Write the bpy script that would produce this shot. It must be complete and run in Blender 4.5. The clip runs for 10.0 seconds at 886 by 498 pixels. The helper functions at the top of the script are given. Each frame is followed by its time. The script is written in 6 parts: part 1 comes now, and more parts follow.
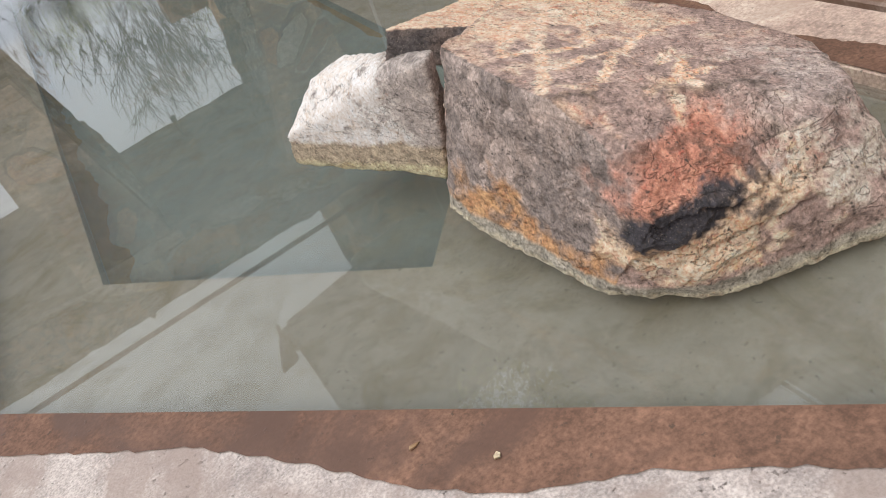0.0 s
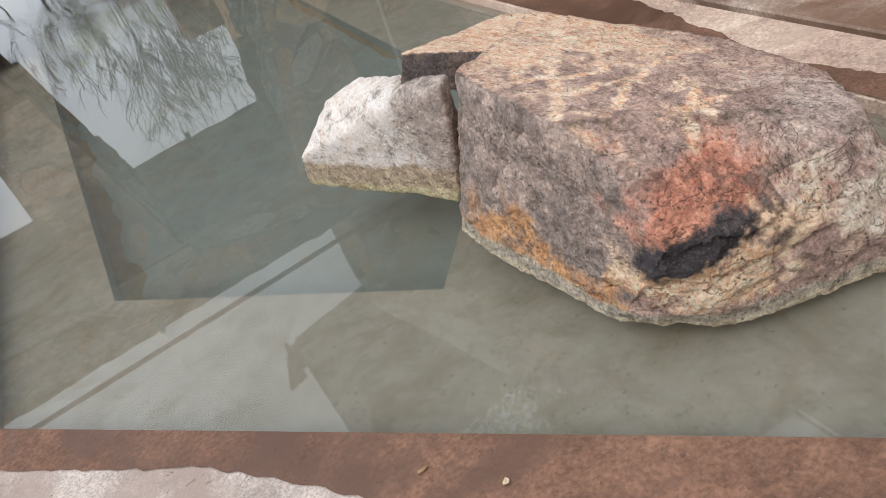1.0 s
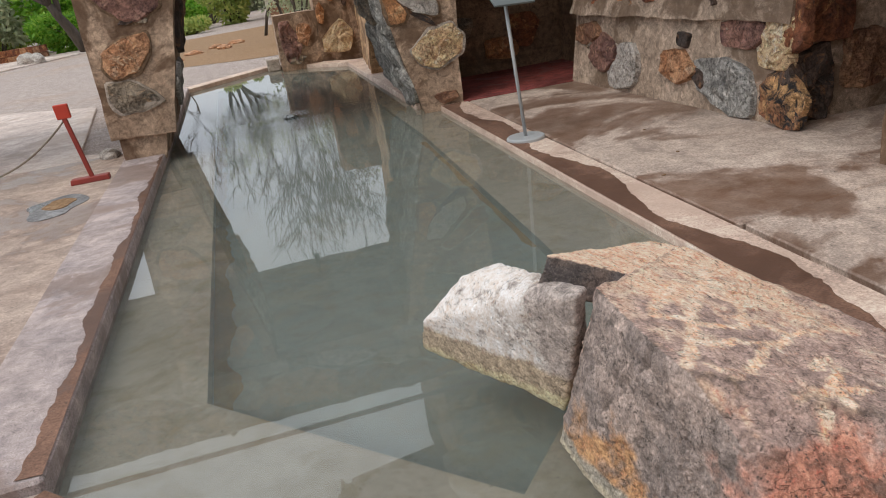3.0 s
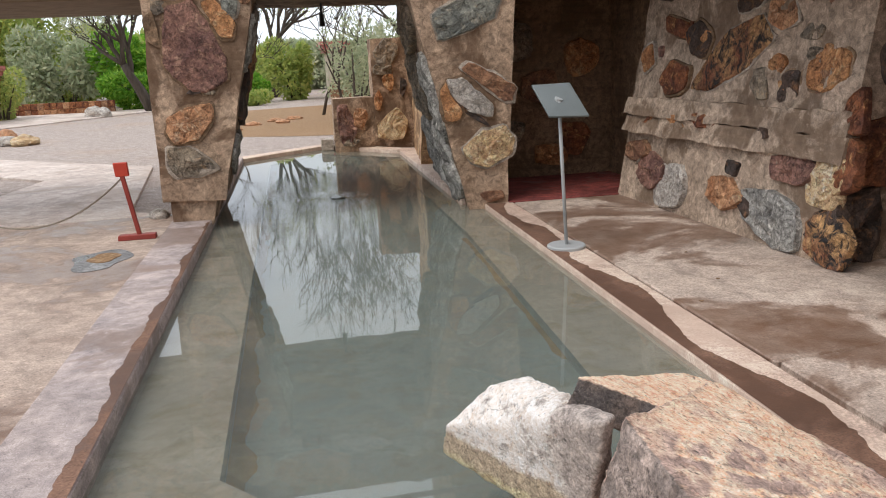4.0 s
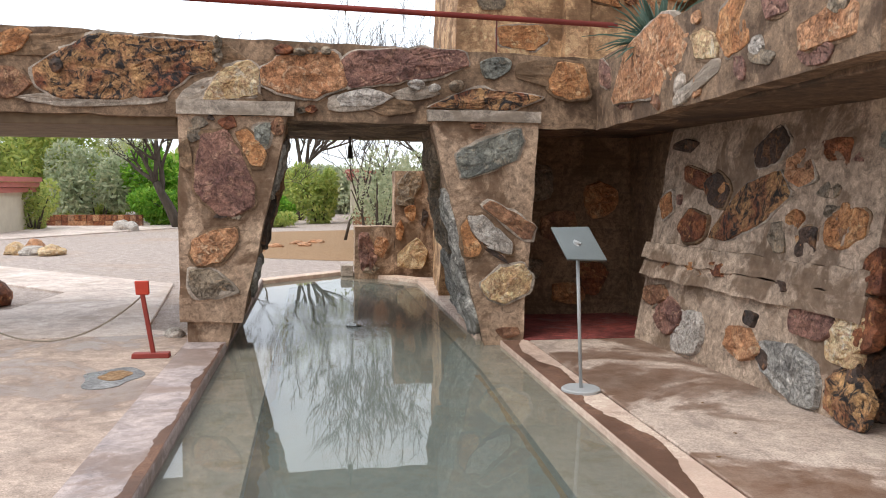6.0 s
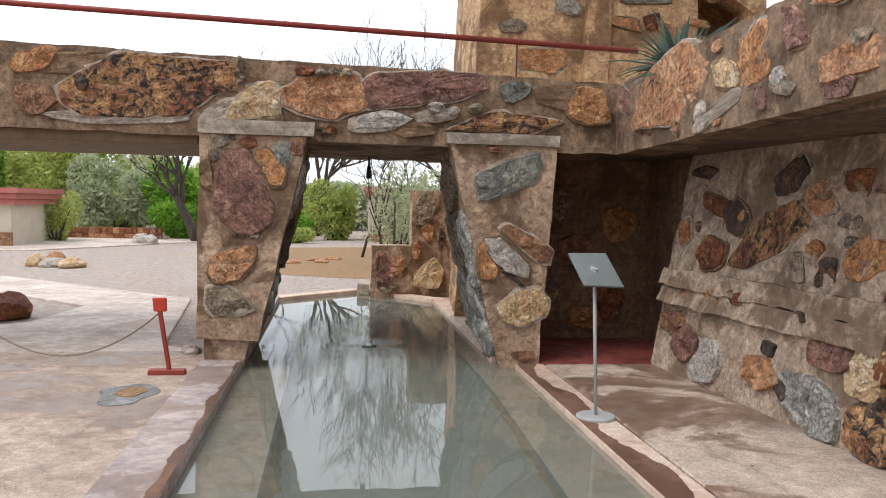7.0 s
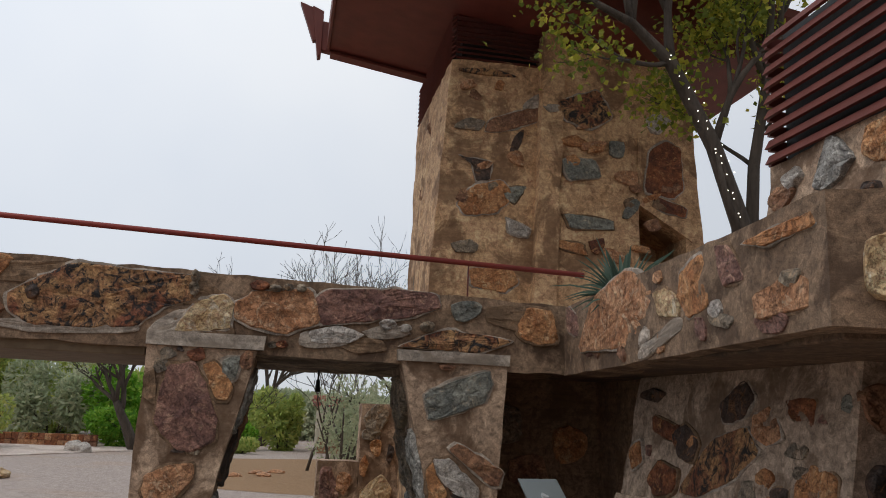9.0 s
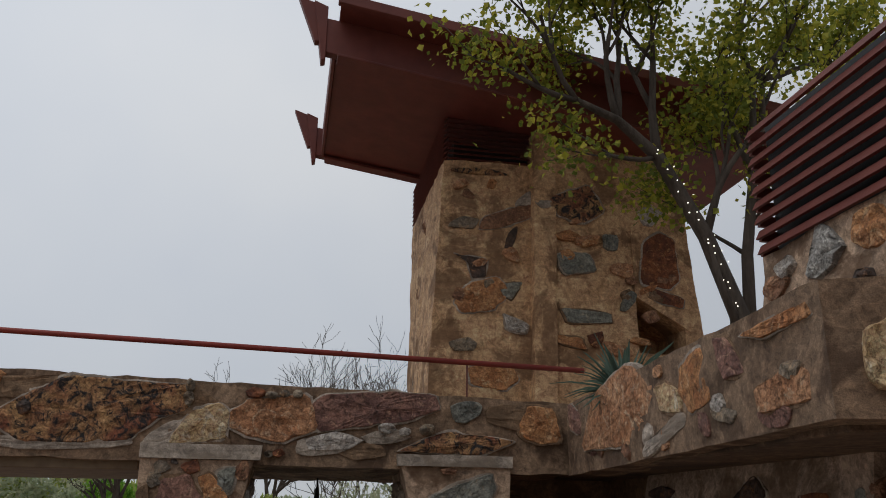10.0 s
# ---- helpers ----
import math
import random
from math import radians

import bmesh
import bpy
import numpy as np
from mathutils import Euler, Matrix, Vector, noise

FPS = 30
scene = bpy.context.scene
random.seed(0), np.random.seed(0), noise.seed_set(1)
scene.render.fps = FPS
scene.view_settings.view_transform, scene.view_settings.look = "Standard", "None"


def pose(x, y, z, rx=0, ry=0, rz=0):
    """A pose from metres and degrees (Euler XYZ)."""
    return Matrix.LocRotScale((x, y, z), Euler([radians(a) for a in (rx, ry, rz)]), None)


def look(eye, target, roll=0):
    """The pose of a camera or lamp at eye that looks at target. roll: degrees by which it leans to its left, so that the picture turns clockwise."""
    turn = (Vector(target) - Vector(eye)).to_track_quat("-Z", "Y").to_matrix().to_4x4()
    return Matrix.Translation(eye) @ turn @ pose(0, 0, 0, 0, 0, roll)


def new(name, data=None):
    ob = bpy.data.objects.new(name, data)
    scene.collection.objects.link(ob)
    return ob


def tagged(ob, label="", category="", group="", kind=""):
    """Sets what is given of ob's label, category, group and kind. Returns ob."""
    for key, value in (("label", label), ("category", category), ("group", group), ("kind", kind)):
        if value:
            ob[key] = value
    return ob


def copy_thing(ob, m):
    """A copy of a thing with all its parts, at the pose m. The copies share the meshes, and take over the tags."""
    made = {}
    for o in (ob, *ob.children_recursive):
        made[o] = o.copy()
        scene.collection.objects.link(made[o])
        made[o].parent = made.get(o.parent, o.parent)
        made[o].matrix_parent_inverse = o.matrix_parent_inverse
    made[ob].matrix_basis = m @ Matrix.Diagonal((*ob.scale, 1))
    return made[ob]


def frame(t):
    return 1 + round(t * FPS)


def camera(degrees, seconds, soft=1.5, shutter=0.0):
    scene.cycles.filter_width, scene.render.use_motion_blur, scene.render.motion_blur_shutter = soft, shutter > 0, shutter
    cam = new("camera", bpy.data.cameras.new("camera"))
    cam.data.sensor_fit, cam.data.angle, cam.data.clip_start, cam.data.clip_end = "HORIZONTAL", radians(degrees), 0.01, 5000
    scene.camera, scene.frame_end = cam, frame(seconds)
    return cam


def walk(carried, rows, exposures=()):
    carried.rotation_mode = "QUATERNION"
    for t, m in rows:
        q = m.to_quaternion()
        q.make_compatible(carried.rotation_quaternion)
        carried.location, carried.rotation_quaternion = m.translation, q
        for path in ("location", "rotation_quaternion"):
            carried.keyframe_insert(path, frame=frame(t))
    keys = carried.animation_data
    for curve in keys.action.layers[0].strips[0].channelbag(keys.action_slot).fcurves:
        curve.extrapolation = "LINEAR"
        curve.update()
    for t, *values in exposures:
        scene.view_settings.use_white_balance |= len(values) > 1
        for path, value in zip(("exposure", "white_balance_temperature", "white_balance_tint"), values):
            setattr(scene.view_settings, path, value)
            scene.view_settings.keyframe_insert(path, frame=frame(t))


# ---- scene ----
cam = camera(57.0, 10.0, soft=1.0)
PATH = [
    (0, (0.094, -0.025, 1.37), (0.544, 1.563, 0.241), -23.8),
    (0.5, (0.097, -0.026, 1.373), (0.54, 1.567, 0.248), -23.7),
    (1, (0.094, -0.021, 1.382), (0.549, 1.596, 0.296), -22.9),
    (1.5, (0.09, -0.015, 1.396), (0.532, 1.661, 0.398), -21.1),
    (2, (0.082, -0.007, 1.42), (0.528, 1.733, 0.541), -17.3),
    (2.5, (0.078, 0.0, 1.437), (0.489, 1.799, 0.665), -12.7),
    (3, (0.071, 0.007, 1.455), (0.45, 1.85, 0.775), -8.7),
    (4.5, (0.049, 0.0, 1.529), (0.377, 1.94, 1.17), -0.7),
    (5, (0.044, -0.002, 1.535), (0.377, 1.952, 1.265), -0.1),
    (5.5, (0.056, 0.003, 1.55), (0.385, 1.966, 1.353), -0.0),
    (7, (0.055, 0.003, 1.615), (0.325, 1.982, 1.501), 1.4),
    (7.5, (0.045, 0.003, 1.636), (0.326, 1.983, 1.581), 1.8),
    (8, (0.057, -0.008, 1.657), (0.381, 1.964, 1.753), 1.8),
    (8.5, (0.063, -0.015, 1.687), (0.422, 1.934, 1.952), 1.9),
    (9, (0.061, -0.032, 1.703), (0.421, 1.895, 2.097), 2.6),
    (9.5, (0.076, -0.029, 1.728), (0.428, 1.876, 2.226), 1.0),
    (10, (0.088, -0.032, 1.738), (0.434, 1.837, 2.36), 0.7),
]
STOPS = [(0, 0.06), (2, -0.08), (3, -0.15), (4.5, 0.28), (5, 0.38), (7, 0.22), (7.5, 0.1), (8.2, -0.45), (9, -0.78), (10, -1.2)]
walk(cam, [(t, look(eye, target, roll)) for t, eye, target, roll in PATH], STOPS)

# ---- light: a bright overcast sky and a weak wide sun ----
SUN_UP, SUN_TURN = 58.0, 232.0
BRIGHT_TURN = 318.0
world = bpy.data.worlds.new("overcast_sky")
scene.world = world
world.use_nodes = True
wn, wl = world.node_tree.nodes, world.node_tree.links
sky = wn.new("ShaderNodeTexSky")
sky.sky_type, sky.sun_disc = "NISHITA", False
sky.sun_elevation, sky.sun_rotation = math.radians(SUN_UP), math.radians(SUN_TURN)
sky_dim = wn.new("ShaderNodeVectorMath")
sky_dim.operation = "SCALE"
sky_dim.inputs["Scale"].default_value = 0.1
wl.new(sky.outputs[0], sky_dim.inputs[0])
coord = wn.new("ShaderNodeTexCoord")
clouds = wn.new("ShaderNodeTexNoise")
clouds.inputs["Scale"].default_value = 1.7
clouds.inputs["Detail"].default_value = 4.0
wl.new(coord.outputs["Generated"], clouds.inputs["Vector"])
tones = wn.new("ShaderNodeValToRGB")
tones.color_ramp.elements[0].position, tones.color_ramp.elements[1].position = 0.3, 0.75
tones.color_ramp.elements[0].color = (0.86, 0.94, 1.07, 1)
tones.color_ramp.elements[1].color = (1.10, 1.13, 1.17, 1)
wl.new(clouds.outputs["Fac"], tones.inputs["Fac"])
# added gradient, apart from the sun: brighter to the north-west, duller south-east
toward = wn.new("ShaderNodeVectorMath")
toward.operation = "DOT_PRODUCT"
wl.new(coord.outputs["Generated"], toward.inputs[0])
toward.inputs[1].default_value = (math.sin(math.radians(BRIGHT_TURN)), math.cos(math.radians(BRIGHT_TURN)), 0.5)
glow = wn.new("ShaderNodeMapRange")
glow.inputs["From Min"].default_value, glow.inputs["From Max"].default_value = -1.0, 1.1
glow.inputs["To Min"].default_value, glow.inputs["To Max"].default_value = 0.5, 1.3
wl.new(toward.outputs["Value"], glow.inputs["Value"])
# an overcast sky is brightest overhead
height = wn.new("ShaderNodeSeparateXYZ")
wl.new(coord.outputs["Generated"], height.inputs[0])
zenith = wn.new("ShaderNodeMapRange")
zenith.inputs["From Min"].default_value, zenith.inputs["From Max"].default_value = 0.0, 1.0
zenith.inputs["To Min"].default_value, zenith.inputs["To Max"].default_value = 0.86, 1.35
wl.new(height.outputs["Z"], zenith.inputs["Value"])
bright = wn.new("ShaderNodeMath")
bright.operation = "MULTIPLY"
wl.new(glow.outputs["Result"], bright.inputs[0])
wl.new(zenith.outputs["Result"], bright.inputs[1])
veil = wn.new("ShaderNodeVectorMath")
veil.operation = "SCALE"
wl.new(tones.outputs["Color"], veil.inputs[0])
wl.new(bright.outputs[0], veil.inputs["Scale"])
cover = wn.new("ShaderNodeMix")
cover.data_type = "RGBA"
cover.inputs["Factor"].default_value = 0.88
wl.new(sky_dim.outputs[0], cover.inputs["A"])
wl.new(veil.outputs[0], cover.inputs["B"])
wl.new(cover.outputs["Result"], wn["Background"].inputs["Color"])
wn["Background"].inputs["Strength"].default_value = 1.15
sun = new("sun", bpy.data.lights.new("sun", "SUN"))
sun.data.energy, sun.data.angle, sun.data.color = 1.3, math.radians(30), (1.0, 0.92, 0.82)
sun_way = Vector((math.sin(math.radians(SUN_TURN)) * math.cos(math.radians(SUN_UP)),
                  math.cos(math.radians(SUN_TURN)) * math.cos(math.radians(SUN_UP)), math.sin(math.radians(SUN_UP))))
sun.matrix_world = look(sun_way * 50, (0, 0, 0))


# ---- materials ----
class Nodes:
    """A small builder for a Principled material on object coordinates."""

    def __init__(self, name, rough=0.85, metal=0.0, spec=0.4):
        self.mat = bpy.data.materials.new(name)
        self.mat.use_nodes = True
        self.n, self.l = self.mat.node_tree.nodes, self.mat.node_tree.links
        self.b = self.n["Principled BSDF"]
        self.b.inputs["Roughness"].default_value = rough
        self.b.inputs["Metallic"].default_value = metal
        self.b.inputs["Specular IOR Level"].default_value = spec
        self.c = self.n.new("ShaderNodeTexCoord").outputs["Object"]

    def put(self, sock, v):
        if hasattr(v, "is_linked"):
            self.l.new(v, sock)
        elif isinstance(v, tuple) and len(v) == 3:
            sock.default_value = (*v, 1)
        else:
            sock.default_value = v

    def shift(self):
        """Object coordinates moved by a random step for each object."""
        info = self.n.new("ShaderNodeObjectInfo")
        m = self.n.new("ShaderNodeMath")
        m.operation = "MULTIPLY"
        m.inputs[1].default_value = 57.0
        self.l.new(info.outputs["Random"], m.inputs[0])
        a = self.n.new("ShaderNodeVectorMath")
        a.operation = "ADD"
        self.l.new(self.c, a.inputs[0])
        self.l.new(m.outputs[0], a.inputs[1])
        self.c = a.outputs[0]
        return info.outputs["Random"]

    def noise(self, scale, detail=5.0, rough=0.6, dist=0.0, stretch=None):
        t = self.n.new("ShaderNodeTexNoise")
        t.inputs["Scale"].default_value = scale
        t.inputs["Detail"].default_value = detail
        t.inputs["Roughness"].default_value = rough
        t.inputs["Distortion"].default_value = dist
        v = self.c
        if stretch:
            m = self.n.new("ShaderNodeMapping")
            m.inputs["Scale"].default_value = stretch
            self.l.new(v, m.inputs["Vector"])
            v = m.outputs[0]
        self.l.new(v, t.inputs["Vector"])
        return t.outputs["Fac"]

    def cells(self, scale, feature="F1"):
        t = self.n.new("ShaderNodeTexVoronoi")
        t.feature = feature
        t.inputs["Scale"].default_value = scale
        self.l.new(self.c, t.inputs["Vector"])
        return t.outputs["Distance"]

    def ramp(self, fac, *stops):
        r = self.n.new("ShaderNodeValToRGB")
        e = r.color_ramp.elements
        e.remove(e[1])
        e[0].position = stops[0][0]
        for k, (p, c) in enumerate(stops):
            s = e[0] if k == 0 else e.new(p)
            s.color = (c, c, c, 1) if isinstance(c, (int, float)) else (*c, 1)
        self.put(r.inputs["Fac"], fac)
        return r.outputs["Color"]

    def mix(self, fac, a, b, how="MIX"):
        m = self.n.new("ShaderNodeMix")
        m.data_type, m.blend_type = "RGBA", how
        self.put(m.inputs["Factor"], fac)
        self.put(m.inputs["A"], a)
        self.put(m.inputs["B"], b)
        return m.outputs["Result"]

    def attr(self, name):
        a = self.n.new("ShaderNodeAttribute")
        a.attribute_name = name
        return a.outputs["Fac"]

    def done(self, colour, bump=None, depth=0.01, rough=None):
        self.put(self.b.inputs["Base Color"], colour)
        if bump is not None:
            k = self.n.new("ShaderNodeBump")
            k.inputs["Distance"].default_value = depth
            k.inputs["Strength"].default_value = 1.0
            self.l.new(bump, k.inputs["Height"])
            self.l.new(k.outputs[0], self.b.inputs["Normal"])
        if rough is not None:
            self.put(self.b.inputs["Roughness"], rough)
        return self.mat


def concrete(name, a, b, stain, wet=0.45, scale=1.0, spread=0.52, relief=0.006, layers=0.4, blotch=1.0):
    """Weathered concrete: two tones, fine grain, damp stains."""
    k = Nodes(name)
    base = k.mix(k.ramp(k.noise(1.6 * scale, 6), (0.35, 0.0), (0.65, 1.0)), a, b)
    grain = k.noise(90 * scale, 3)
    base = k.mix(0.4, base, k.ramp(grain, (0.32, 0.15), (0.68, 0.88)), "OVERLAY")
    base = k.mix(0.65, base, k.ramp(k.noise(9 * scale, 8, 0.72, 0.8), (0.34, 1.0 - 0.62 - 0.26 * blotch), (0.66, 0.62 + 0.28 * blotch)), "OVERLAY")
    base = k.mix(0.45, base, k.ramp(k.noise(3.4 * scale, 6, 0.65, 1.2), (0.36, 0.3), (0.64, 0.7)), "OVERLAY")
    pits = k.ramp(k.noise(38 * scale, 4, 0.6), (0.3, 0.8), (0.36, 0.0))
    base = k.mix(pits, base, k.mix(0.7, base, (0.05, 0.04, 0.03)))
    st = k.ramp(k.noise(0.8 * scale, 7, 0.65, 0.6), (spread, 0.0), (spread + 0.06, 1.0))
    st2 = k.mix(1.0, st, k.ramp(k.noise(6 * scale, 4), (0.2, 0.5), (0.7, 1.0)), "MULTIPLY")
    col = k.mix(st2, base, stain)
    band = k.noise(2.2 * scale, 5, 0.65, 0.4, (0.35, 0.35, 4.5))
    col = k.mix(layers, col, k.ramp(band, (0.3, 0.25), (0.7, 0.8)), "OVERLAY")
    rough = k.ramp(st, (0.0, 0.85), (1.0, wet))
    h = k.mix(0.5, k.mix(0.6, grain, k.noise(14 * scale, 6, 0.7)), k.mix(0.5, band, pits))
    return k.done(col, h, relief, rough)


def stone_paint(name, a, b, c, vein=(0.12, 0.1, 0.09), third=0.55):
    """Field stone: layered tones with dark veins and a rough face."""
    k = Nodes(name, rough=0.8)
    k.shift()
    base = k.mix(k.ramp(k.noise(3.0, 6, 0.65, 0.8), (0.38, 0.0), (0.62, 1.0)), a, b)
    base = k.mix(k.ramp(k.noise(7.0, 6, 0.7, 1.5), (third, 0.0), (third + 0.1, 1.0)), base, c)
    base = k.mix(k.ramp(k.noise(11.0, 6, 0.7, 2.5), (0.62, 0.0), (0.7, 0.8)), base, vein)
    grain = k.noise(70, 4, 0.7)
    base = k.mix(0.4, base, k.ramp(grain, (0.3, 0.1), (0.7, 0.92)), "OVERLAY")
    base = k.mix(0.6, base, k.ramp(k.noise(16, 7, 0.7, 1.2), (0.33, 0.1), (0.67, 0.92)), "OVERLAY")
    crack = k.ramp(k.noise(5.5, 8, 0.75, 1.8), (0.485, 0.0), (0.5, 0.75), (0.515, 0.0))
    base = k.mix(crack, base, k.mix(0.8, base, (0.02, 0.018, 0.015)))
    h = k.mix(0.5, k.noise(16, 8, 0.75, 0.5), k.mix(0.5, grain, crack))
    return k.done(base, h, 0.03)


M_PATIO = concrete("patio_concrete", (0.50, 0.40, 0.33), (0.42, 0.33, 0.27), (0.16, 0.088, 0.055), 0.4, 1.0, 0.47, blotch=0.15)
M_WALK = concrete("walk_concrete", (0.58, 0.48, 0.42), (0.5, 0.42, 0.37), (0.42, 0.33, 0.27), 0.8, blotch=0.15)
M_KERB = concrete("kerb_concrete", (0.42, 0.34, 0.31), (0.30, 0.25, 0.24), (0.24, 0.17, 0.14), 0.6, 1.7, blotch=0.15)
M_KERB_DRY = concrete("dry_kerb_concrete", (0.60, 0.46, 0.37), (0.52, 0.39, 0.31), (0.46, 0.33, 0.26), 0.8, blotch=0.15)
M_WET = concrete("wet_concrete", (0.185, 0.10, 0.065), (0.14, 0.072, 0.046), (0.10, 0.052, 0.034), 0.55, 1.0, 0.5, 0.004, 0.3, blotch=0.15)
M_DRAIN = concrete("wet_drain_cement", (0.24, 0.235, 0.23), (0.17, 0.165, 0.165), (0.10, 0.095, 0.09), 0.25, 3.0)
M_NEAR = concrete("rough_near_concrete", (0.50, 0.425, 0.38), (0.38, 0.32, 0.29), (0.34, 0.26, 0.22), 0.8, 1.5, 0.5, 0.012, 0.1, blotch=0.15)
M_WALL = concrete("masonry_concrete", (0.46, 0.325, 0.225), (0.29, 0.195, 0.13), (0.14, 0.08, 0.045), 0.85, 1.9, 0.50, 0.02, 0.2)
M_WALL_PALE = concrete("pinkish_wall_concrete", (0.47, 0.355, 0.265), (0.33, 0.245, 0.18), (0.17, 0.11, 0.07), 0.85, 1.9, 0.50, 0.02, 0.2)
M_WEATHERED = concrete("weathered_parapet_concrete", (0.27, 0.18, 0.115), (0.175, 0.11, 0.068), (0.085, 0.05, 0.03), 0.85, 1.9, 0.5, 0.02, 0.2)
# brown earth concrete; on the alcove walls its dark tone paints in shade
M_EARTH_AND_SHADE = concrete("earth_and_shade_concrete", (0.235, 0.15, 0.09), (0.17, 0.105, 0.06), (0.13, 0.08, 0.045), 0.85, 2.2, relief=0.02)
M_GREY = concrete("grey_concrete", (0.40, 0.335, 0.275), (0.31, 0.26, 0.21), (0.24, 0.19, 0.145), 0.8, 1.6, relief=0.02)
# concrete darkened to hold the shade under the terrace
M_SOFFIT_SHADE = concrete("shade_dark_concrete", (0.15, 0.095, 0.06), (0.10, 0.065, 0.042), (0.06, 0.04, 0.028), 0.8, 1.6)
M_TOWER = concrete("tower_concrete", (0.62, 0.40, 0.225), (0.46, 0.275, 0.145), (0.20, 0.11, 0.058), 0.85, 1.5, 0.5, 0.02, 0.28)


def plaster(name, a, b, c):
    """Smooth pool plaster: soft silt clouds and fine specks."""
    k = Nodes(name, rough=0.75)
    col = k.mix(k.ramp(k.noise(1.1, 5, 0.6, 0.5), (0.35, 0.0), (0.65, 1.0)), a, b)
    col = k.mix(k.ramp(k.noise(3.5, 6, 0.65, 0.8), (0.48, 0.0), (0.66, 0.8)), col, c)
    col = k.mix(k.ramp(k.noise(14, 7, 0.7, 0.6), (0.46, 0.0), (0.66, 0.6)), col, k.mix(0.4, col, (0.14, 0.11, 0.06)))
    speck = k.ramp(k.noise(60, 3, 0.6), (0.3, 0.8), (0.37, 0.0))
    return k.done(k.mix(speck, col, k.mix(0.5, col, (0.08, 0.07, 0.05))), k.noise(20, 4), 0.003)


M_POOL = plaster("pool_plaster", (0.43, 0.39, 0.325), (0.34, 0.31, 0.26), (0.28, 0.23, 0.145))
M_POOL_DEEP = plaster("deep_pool_plaster", (0.23, 0.27, 0.25), (0.175, 0.22, 0.21), (0.22, 0.225, 0.18))
M_ALGAE = plaster("algae_film", (0.24, 0.17, 0.07), (0.17, 0.125, 0.055), (0.13, 0.12, 0.07))
M_PATIO_LEFT = concrete("puddled_patio_concrete", (0.44, 0.34, 0.275), (0.36, 0.27, 0.215), (0.17, 0.095, 0.06), 0.3, 1.2, 0.49, 0.005, 0.1, blotch=0.15)
M_REDFLOOR = concrete("red_floor", (0.22, 0.05, 0.04), (0.17, 0.04, 0.035), (0.13, 0.035, 0.03), 0.5)
STONES = {
    "orange": stone_paint("orange_stone", (0.56, 0.29, 0.13), (0.4, 0.165, 0.065), (0.62, 0.4, 0.22), (0.14, 0.07, 0.04)),
    "cream": stone_paint("cream_stone", (0.66, 0.5, 0.31), (0.56, 0.36, 0.18), (0.68, 0.56, 0.42), (0.34, 0.19, 0.09)),
    "brown": stone_paint("brown_stone", (0.38, 0.20, 0.11), (0.21, 0.10, 0.06), (0.46, 0.28, 0.16), (0.09, 0.06, 0.045)),
    "rust": stone_paint("rust_stone", (0.31, 0.11, 0.045), (0.12, 0.042, 0.026), (0.50, 0.25, 0.10), (0.035, 0.025, 0.022)),
    "grey": stone_paint("grey_stone", (0.32, 0.25, 0.175), (0.19, 0.155, 0.12), (0.42, 0.29, 0.18)),
    "dark": stone_paint("dark_stone", (0.06, 0.048, 0.043), (0.12, 0.075, 0.055), (0.24, 0.12, 0.06), (0.025, 0.022, 0.022)),
    "purple": stone_paint("purple_stone", (0.30, 0.155, 0.115), (0.17, 0.085, 0.07), (0.44, 0.26, 0.18), (0.07, 0.05, 0.05)),
    "pale": stone_paint("pale_stone", (0.52, 0.47, 0.42), (0.42, 0.37, 0.32), (0.6, 0.55, 0.5), (0.3, 0.24, 0.2)),
    "pink": stone_paint("pink_stone", (0.56, 0.30, 0.16), (0.40, 0.18, 0.085), (0.60, 0.41, 0.26), (0.18, 0.09, 0.055)),
    "burnt": stone_paint("burnt_stone", (0.50, 0.29, 0.13), (0.24, 0.085, 0.045), (0.03, 0.026, 0.026), (0.03, 0.025, 0.025), 0.48),
    "slate": stone_paint("grey_green_stone", (0.27, 0.265, 0.22), (0.17, 0.175, 0.155), (0.33, 0.29, 0.22), (0.08, 0.075, 0.07)),
    "marble": stone_paint("streaked_stone", (0.46, 0.44, 0.40), (0.20, 0.185, 0.17), (0.62, 0.58, 0.52), (0.045, 0.042, 0.042)),
}


STONES["mortar"], STONES["earth"] = M_GREY, M_EARTH_AND_SHADE


def painted(name, a, b, rough=0.55, scale=3.0):
    k = Nodes(name, rough=rough)
    col = k.mix(k.ramp(k.noise(scale, 6), (0.35, 0.0), (0.65, 1.0)), a, b)
    return k.done(col, k.noise(scale * 18, 3), 0.002)


M_RED = painted("red_paint", (0.17, 0.042, 0.03), (0.125, 0.03, 0.022))
M_POST = painted("post_red_paint", (0.30, 0.045, 0.03), (0.22, 0.033, 0.025))
M_RED_BRIGHT = painted("bright_red_paint", (0.55, 0.06, 0.03), (0.45, 0.045, 0.025))
M_PINK = painted("pink_fascia_paint", (0.50, 0.16, 0.14), (0.44, 0.14, 0.12))
M_STUCCO = painted("pale_stucco", (0.62, 0.55, 0.44), (0.55, 0.48, 0.38), 0.9)
M_STEEL = painted("grey_painted_steel", (0.42, 0.43, 0.43), (0.36, 0.37, 0.37), 0.45)
M_PLATE = painted("dark_sign_plate", (0.16, 0.18, 0.18), (0.13, 0.15, 0.15), 0.35)
M_ROPE = painted("hemp_rope", (0.30, 0.25, 0.19), (0.24, 0.2, 0.15), 0.95, 40)
# black metal of the lamp; also the painted shade behind the louver slats
M_BLACK = painted("black_metal_and_gap_shade", (0.03, 0.03, 0.03), (0.02, 0.02, 0.02), 0.5)
